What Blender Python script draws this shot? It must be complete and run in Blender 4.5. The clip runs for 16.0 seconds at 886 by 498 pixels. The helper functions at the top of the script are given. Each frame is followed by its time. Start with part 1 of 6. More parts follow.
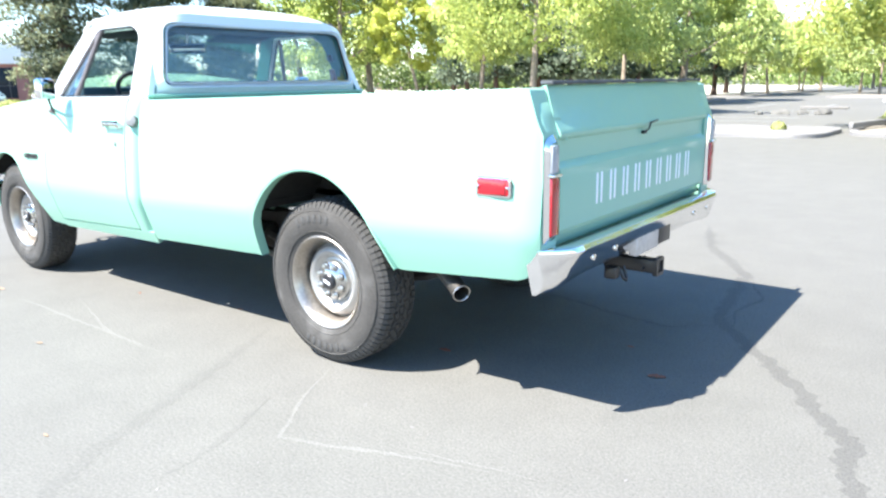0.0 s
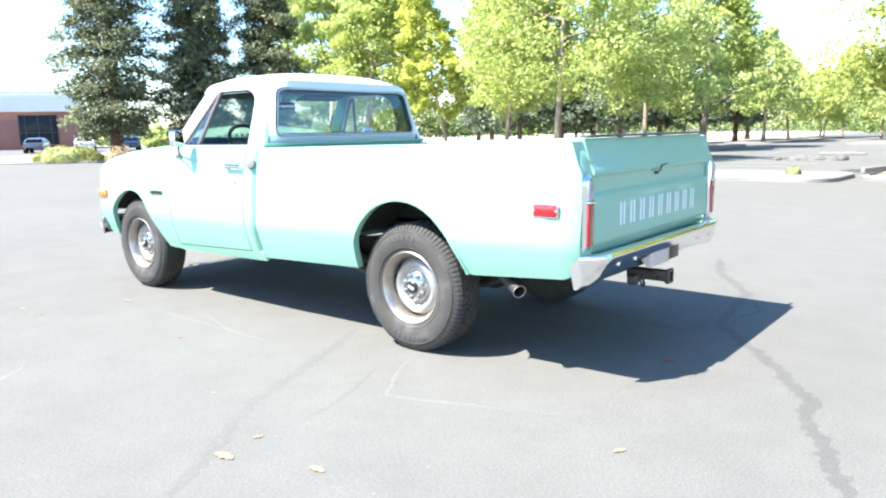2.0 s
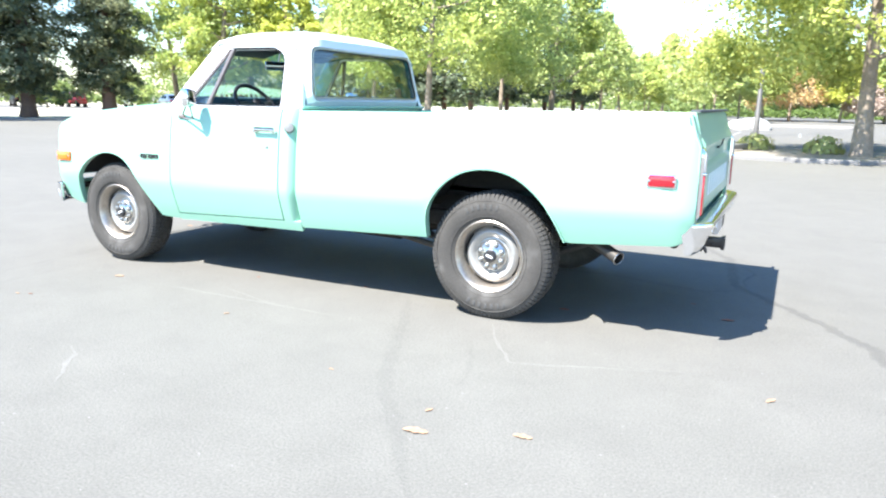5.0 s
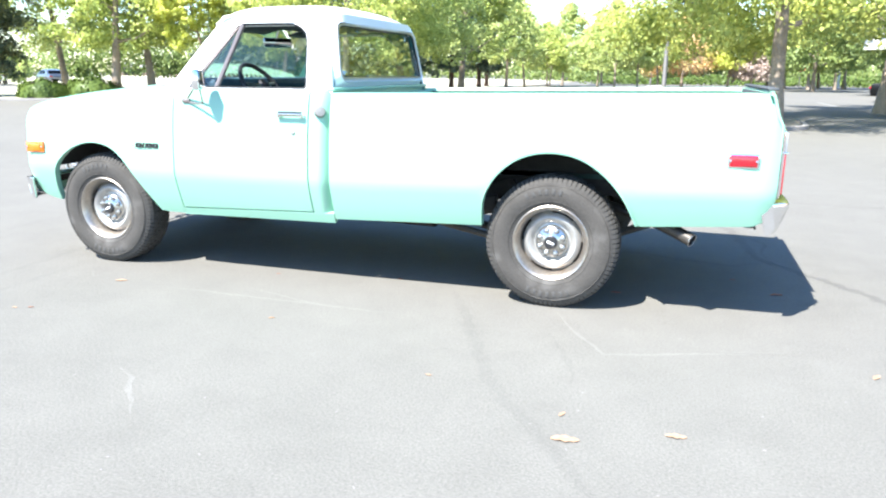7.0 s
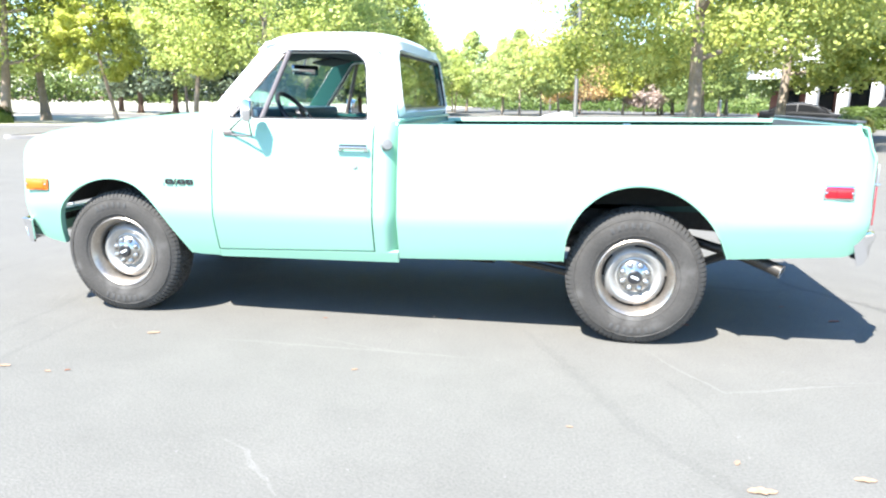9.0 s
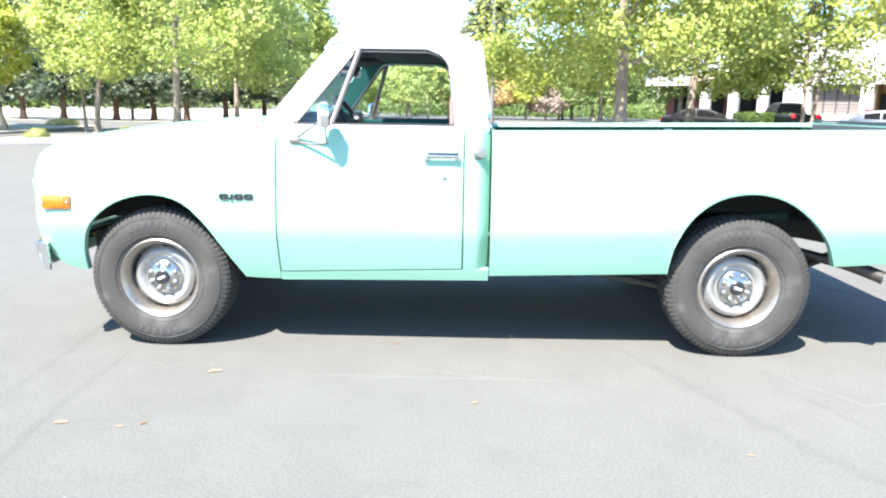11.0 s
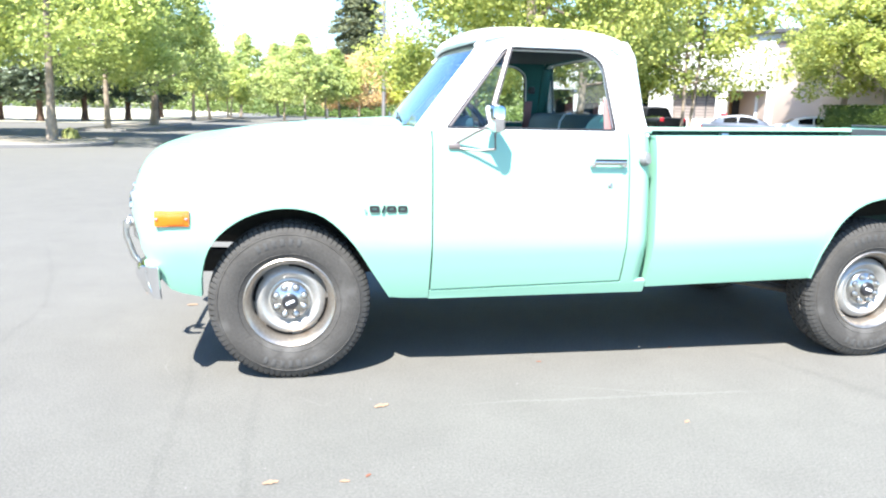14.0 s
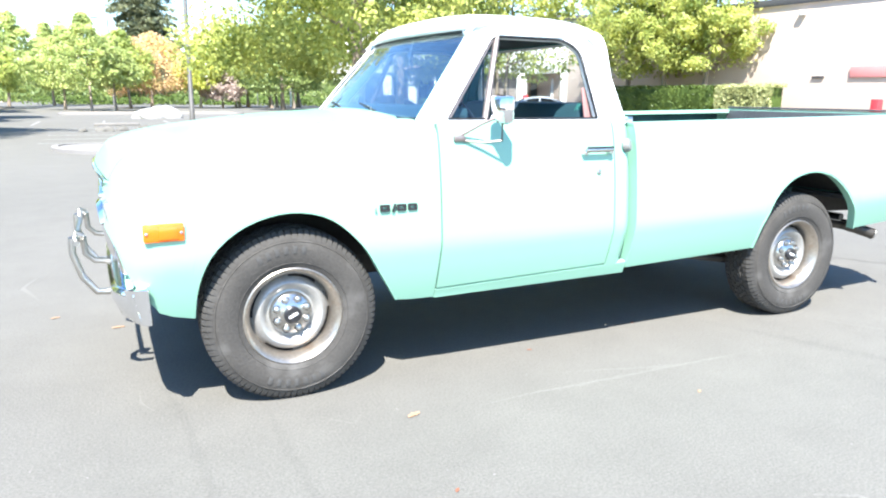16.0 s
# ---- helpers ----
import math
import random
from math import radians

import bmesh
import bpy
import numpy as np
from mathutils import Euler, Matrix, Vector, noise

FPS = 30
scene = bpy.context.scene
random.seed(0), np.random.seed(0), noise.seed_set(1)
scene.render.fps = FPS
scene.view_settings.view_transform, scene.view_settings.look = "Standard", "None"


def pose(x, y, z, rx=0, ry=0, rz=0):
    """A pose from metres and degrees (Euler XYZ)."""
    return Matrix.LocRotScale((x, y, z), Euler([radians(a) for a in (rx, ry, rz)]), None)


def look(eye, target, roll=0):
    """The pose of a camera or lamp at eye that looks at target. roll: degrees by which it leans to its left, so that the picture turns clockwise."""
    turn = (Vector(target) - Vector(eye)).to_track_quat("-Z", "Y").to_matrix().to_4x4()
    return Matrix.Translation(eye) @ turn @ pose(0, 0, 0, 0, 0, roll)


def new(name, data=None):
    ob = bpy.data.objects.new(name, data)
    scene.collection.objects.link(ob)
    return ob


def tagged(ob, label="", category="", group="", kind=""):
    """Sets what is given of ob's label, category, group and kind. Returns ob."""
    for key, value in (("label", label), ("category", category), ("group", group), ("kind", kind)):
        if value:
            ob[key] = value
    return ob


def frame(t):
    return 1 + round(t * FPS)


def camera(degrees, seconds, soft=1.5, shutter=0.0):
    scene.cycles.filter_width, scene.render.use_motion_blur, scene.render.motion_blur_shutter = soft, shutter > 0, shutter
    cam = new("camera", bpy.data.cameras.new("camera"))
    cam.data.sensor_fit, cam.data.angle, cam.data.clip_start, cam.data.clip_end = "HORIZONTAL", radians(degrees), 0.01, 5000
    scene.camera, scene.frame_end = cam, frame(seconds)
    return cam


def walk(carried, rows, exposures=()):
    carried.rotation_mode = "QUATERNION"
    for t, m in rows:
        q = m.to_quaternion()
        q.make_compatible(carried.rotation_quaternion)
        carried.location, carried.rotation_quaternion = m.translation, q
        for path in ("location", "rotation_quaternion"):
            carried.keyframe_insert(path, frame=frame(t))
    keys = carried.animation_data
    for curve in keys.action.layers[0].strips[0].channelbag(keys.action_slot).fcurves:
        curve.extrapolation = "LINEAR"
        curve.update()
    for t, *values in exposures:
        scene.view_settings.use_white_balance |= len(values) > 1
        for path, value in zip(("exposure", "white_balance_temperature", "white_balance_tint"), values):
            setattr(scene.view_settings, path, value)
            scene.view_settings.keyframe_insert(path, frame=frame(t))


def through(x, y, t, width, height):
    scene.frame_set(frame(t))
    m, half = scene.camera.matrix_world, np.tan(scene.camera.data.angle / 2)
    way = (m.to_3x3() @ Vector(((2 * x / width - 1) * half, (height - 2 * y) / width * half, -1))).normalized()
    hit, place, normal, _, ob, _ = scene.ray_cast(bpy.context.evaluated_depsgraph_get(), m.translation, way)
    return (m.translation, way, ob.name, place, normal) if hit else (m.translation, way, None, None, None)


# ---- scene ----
cam = camera(63.9, 16.0, soft=2.1, shutter=0.4)
PATH = [
    (0, (2.423, -3.086, 1.297), (1.225, -1.549, 0.845), -1.1),
    (0.5, (2.537, -3.3, 1.329), (1.297, -1.77, 0.981), -1.0),
    (1, (2.647, -3.546, 1.338), (1.43, -2.0, 0.979), -0.5),
    (1.5, (2.784, -3.775, 1.333), (1.54, -2.239, 1.024), -1.2),
    (2, (2.862, -4.012, 1.337), (1.603, -2.494, 1.009), -1.1),
    (2.5, (2.798, -4.233, 1.34), (1.569, -2.697, 0.982), -0.6),
    (3, (2.642, -4.411, 1.33), (1.454, -2.844, 0.963), -0.6),
    (3.5, (2.409, -4.481, 1.321), (1.268, -2.876, 0.972), -1.1),
    (4, (2.172, -4.54, 1.328), (1.091, -2.9, 0.951), 0.1),
    (4.5, (1.893, -4.698, 1.326), (0.923, -2.992, 0.939), 1.0),
    (7, (0.66, -4.948, 1.37), (0.059, -3.102, 0.887), 0.4),
    (7.5, (0.417, -4.903, 1.386), (-0.118, -3.034, 0.916), 1.3),
    (8, (0.108, -4.985, 1.392), (-0.29, -3.079, 0.935), 2.0),
    (8.5, (-0.118, -5.001, 1.399), (-0.49, -3.09, 0.941), 1.2),
    (9, (-0.415, -4.968, 1.392), (-0.748, -3.04, 0.978), 0.7),
    (11.5, (-1.816, -4.703, 1.37), (-1.817, -2.743, 0.974), 1.4),
    (12, (-2.098, -4.675, 1.378), (-2.07, -2.716, 0.98), 1.9),
    (12.5, (-2.324, -4.561, 1.357), (-2.266, -2.601, 0.961), 1.2),
    (13, (-2.542, -4.452, 1.368), (-2.416, -2.492, 0.991), 0.4),
    (13.5, (-2.798, -4.407, 1.344), (-2.532, -2.462, 0.958), 1.9),
    (14, (-3.05, -4.352, 1.352), (-2.724, -2.417, 0.966), 1.3),
    (14.5, (-3.26, -4.21, 1.35), (-2.797, -2.302, 0.969), 0.4),
    (15, (-3.475, -4.098, 1.346), (-2.918, -2.217, 0.957), 2.0),
    (15.5, (-3.761, -4.015, 1.321), (-3.006, -2.203, 0.939), 0.9),
    (16, (-3.932, -3.944, 1.372), (-3.096, -2.177, 0.951), 0.5),
]
walk(cam, [(t, look(eye, target, roll)) for t, eye, target, roll in PATH], ((0, 1.95), (9, 1.95), (12, 1.89), (16, 1.88)))

# ---- light ----
SUN_FROM = Vector((-0.281, -0.503, 0.817))
sun = new("sun", bpy.data.lights.new("sun", "SUN"))
sun.matrix_world = look(SUN_FROM * 60, (0, 0, 0))
sun.data.energy, sun.data.angle, sun.data.color = 5.0, radians(0.53), (1.0, 0.975, 0.93)
world = bpy.data.worlds.new("sky")
scene.world = world
world.use_nodes = True
wn = world.node_tree.nodes
sky = wn.new("ShaderNodeTexSky")
sky.sky_type, sky.sun_disc = "NISHITA", False
sky.sun_elevation, sky.sun_rotation = radians(54.8), radians(209.2)
sky.air_density, sky.dust_density, sky.ozone_density = 1.0, 0.3, 3.0
wn["Background"].inputs["Strength"].default_value = 0.13
rich = wn.new("ShaderNodeHueSaturation")
rich.inputs["Saturation"].default_value = 1.17
world.node_tree.links.new(sky.outputs["Color"], rich.inputs["Color"])
world.node_tree.links.new(rich.outputs["Color"], wn["Background"].inputs["Color"])


# ---- materials ----
def surface(name, colour, rough=0.6, metal=0.0, vary=0.12, grain=40.0, patch=2.0, bump=0.1, coat=0.0, random_hue=0.0,
            space="Object", dirt=None, spec=0.5):
    """A procedural material: a base colour varied by a fine grain and by broad patches, with a fine relief."""
    m = bpy.data.materials.new(name)
    m.use_nodes = True
    t = m.node_tree
    b = t.nodes["Principled BSDF"]
    tc = t.nodes.new("ShaderNodeTexCoord")
    fine = t.nodes.new("ShaderNodeTexNoise")
    fine.inputs["Scale"].default_value, fine.inputs["Detail"].default_value = grain, 4
    broad = t.nodes.new("ShaderNodeTexNoise")
    broad.inputs["Scale"].default_value, broad.inputs["Detail"].default_value = patch, 5
    src = tc.outputs[space] if space != "World" else t.nodes.new("ShaderNodeNewGeometry").outputs["Position"]
    t.links.new(src, fine.inputs["Vector"])
    t.links.new(src, broad.inputs["Vector"])
    add = t.nodes.new("ShaderNodeMath")
    add.operation = "ADD"
    t.links.new(fine.outputs["Fac"], add.inputs[0])
    t.links.new(broad.outputs["Fac"], add.inputs[1])
    span = t.nodes.new("ShaderNodeMapRange")
    span.inputs["From Min"].default_value, span.inputs["From Max"].default_value = 0.6, 1.4
    span.inputs["To Min"].default_value, span.inputs["To Max"].default_value = 1 - vary, 1 + vary
    t.links.new(add.outputs[0], span.inputs["Value"])
    hsv = t.nodes.new("ShaderNodeHueSaturation")
    hsv.inputs["Color"].default_value = (*colour, 1)
    t.links.new(span.outputs["Result"], hsv.inputs["Value"])
    last = hsv.outputs["Color"]
    if dirt:
        mask = t.nodes.new("ShaderNodeMapRange")
        mask.inputs["From Min"].default_value, mask.inputs["From Max"].default_value = dirt[1], dirt[1] + 0.2
        t.links.new(broad.outputs["Fac"], mask.inputs["Value"])
        mix = t.nodes.new("ShaderNodeMix")
        mix.data_type = "RGBA"
        t.links.new(mask.outputs["Result"], mix.inputs["Factor"])
        t.links.new(last, mix.inputs["A"])
        mix.inputs["B"].default_value = (*dirt[0], 1)
        last = mix.outputs["Result"]
    t.links.new(last, b.inputs["Base Color"])
    b.inputs["Roughness"].default_value, b.inputs["Metallic"].default_value = rough, metal
    b.inputs["Specular IOR Level"].default_value = spec
    if coat:
        b.inputs["Coat Weight"].default_value, b.inputs["Coat Roughness"].default_value = coat, 0.04
    if bump:
        bn = t.nodes.new("ShaderNodeBump")
        bn.inputs["Strength"].default_value, bn.inputs["Distance"].default_value = bump, 0.01
        t.links.new(fine.outputs["Fac"], bn.inputs["Height"])
        t.links.new(bn.outputs["Normal"], b.inputs["Normal"])
    return m


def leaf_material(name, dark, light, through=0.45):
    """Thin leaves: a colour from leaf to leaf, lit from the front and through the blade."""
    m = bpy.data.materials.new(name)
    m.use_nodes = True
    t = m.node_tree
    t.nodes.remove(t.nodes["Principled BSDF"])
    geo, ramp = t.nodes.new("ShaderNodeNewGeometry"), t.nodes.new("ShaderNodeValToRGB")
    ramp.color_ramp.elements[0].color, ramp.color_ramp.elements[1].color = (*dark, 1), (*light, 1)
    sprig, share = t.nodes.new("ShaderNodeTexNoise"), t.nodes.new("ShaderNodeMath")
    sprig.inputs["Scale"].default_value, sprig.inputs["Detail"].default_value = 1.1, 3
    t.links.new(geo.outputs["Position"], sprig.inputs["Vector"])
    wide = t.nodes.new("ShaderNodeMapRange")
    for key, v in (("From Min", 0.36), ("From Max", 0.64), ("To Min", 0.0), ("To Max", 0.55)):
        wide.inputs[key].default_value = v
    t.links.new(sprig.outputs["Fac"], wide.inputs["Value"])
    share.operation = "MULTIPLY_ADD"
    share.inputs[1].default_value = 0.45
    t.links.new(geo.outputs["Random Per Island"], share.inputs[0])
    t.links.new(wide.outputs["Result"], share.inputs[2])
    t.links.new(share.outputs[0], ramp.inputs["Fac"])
    d, tr, gl = t.nodes.new("ShaderNodeBsdfDiffuse"), t.nodes.new("ShaderNodeBsdfTranslucent"), t.nodes.new("ShaderNodeBsdfGlossy")
    gl.inputs["Roughness"].default_value = 0.45
    gl.inputs["Color"].default_value = (0.8, 0.85, 0.8, 1)
    t.links.new(ramp.outputs["Color"], d.inputs["Color"])
    t.links.new(ramp.outputs["Color"], tr.inputs["Color"])
    a, b = t.nodes.new("ShaderNodeMixShader"), t.nodes.new("ShaderNodeMixShader")
    a.inputs[0].default_value, b.inputs[0].default_value = through, 0.02
    t.links.new(d.outputs[0], a.inputs[1])
    t.links.new(tr.outputs[0], a.inputs[2])
    t.links.new(a.outputs[0], b.inputs[1])
    t.links.new(gl.outputs[0], b.inputs[2])
    t.links.new(b.outputs[0], t.nodes["Material Output"].inputs["Surface"])
    return m


def glass_material(name, tint, gloss):
    """A clear pane: light passes straight through, tinted, with a mirror gloss that grows at grazing angles."""
    m = bpy.data.materials.new(name)
    m.use_nodes = True
    t = m.node_tree
    t.nodes.remove(t.nodes["Principled BSDF"])
    tr, gl, mx = t.nodes.new("ShaderNodeBsdfTransparent"), t.nodes.new("ShaderNodeBsdfGlossy"), t.nodes.new("ShaderNodeMixShader")
    lw, pw, ma = t.nodes.new("ShaderNodeLayerWeight"), t.nodes.new("ShaderNodeMath"), t.nodes.new("ShaderNodeMath")
    tr.inputs["Color"].default_value = (*tint, 1)
    gl.inputs["Roughness"].default_value = 0.015
    lw.inputs["Blend"].default_value = 0.5
    pw.operation, ma.operation = "POWER", "MULTIPLY_ADD"
    pw.inputs[1].default_value, ma.inputs[1].default_value, ma.inputs[2].default_value = 4.0, 1 - gloss, gloss
    t.links.new(lw.outputs["Facing"], pw.inputs[0])
    t.links.new(pw.outputs[0], ma.inputs[0])
    t.links.new(ma.outputs[0], mx.inputs[0])
    t.links.new(tr.outputs[0], mx.inputs[1])
    t.links.new(gl.outputs[0], mx.inputs[2])
    t.links.new(mx.outputs[0], t.nodes["Material Output"].inputs["Surface"])
    return m


def asphalt_material(name="asphalt", colour=(0.136, 0.131, 0.117), relief=0.36):
    """Worn asphalt: pale aggregate in a grey binder, blotches, broad fading and fine relief."""
    m = bpy.data.materials.new(name)
    m.use_nodes = True
    t = m.node_tree
    b = t.nodes["Principled BSDF"]
    place = t.nodes.new("ShaderNodeNewGeometry").outputs["Position"]

    def noise(scale, detail, low, high, to_low, to_high, rough=0.5):
        n, r = t.nodes.new("ShaderNodeTexNoise"), t.nodes.new("ShaderNodeMapRange")
        n.inputs["Scale"].default_value, n.inputs["Detail"].default_value, n.inputs["Roughness"].default_value = scale, detail, rough
        t.links.new(place, n.inputs["Vector"])
        t.links.new(n.outputs["Fac"], r.inputs["Value"])
        for key, v in (("From Min", low), ("From Max", high), ("To Min", to_low), ("To Max", to_high)):
            r.inputs[key].default_value = v
        return r.outputs["Result"]

    def times(a, c):
        x = t.nodes.new("ShaderNodeMath")
        x.operation = "MULTIPLY"
        t.links.new(a, x.inputs[0])
        t.links.new(c, x.inputs[1])
        return x.outputs[0]
    speck = noise(95, 5, 0.33, 0.67, 0.68, 1.32, 0.8)
    blotch = noise(2.2, 7, 0.35, 0.65, 0.94, 1.06, 0.75)
    broad = noise(0.22, 4, 0.35, 0.65, 0.96, 1.04)
    stain = noise(0.9, 5, 0.60, 0.74, 1.0, 0.91, 0.7)
    value = times(times(speck, blotch), times(broad, stain))
    hsv = t.nodes.new("ShaderNodeHueSaturation")
    hsv.inputs["Color"].default_value = (*colour, 1)
    t.links.new(value, hsv.inputs["Value"])
    t.links.new(hsv.outputs["Color"], b.inputs["Base Color"])
    b.inputs["Roughness"].default_value, b.inputs["Specular IOR Level"].default_value = 0.92, 0.3
    bump = t.nodes.new("ShaderNodeBump")
    bump.inputs["Strength"].default_value, bump.inputs["Distance"].default_value = relief, 0.008
    t.links.new(speck, bump.inputs["Height"])
    t.links.new(bump.outputs["Normal"], b.inputs["Normal"])
    return m


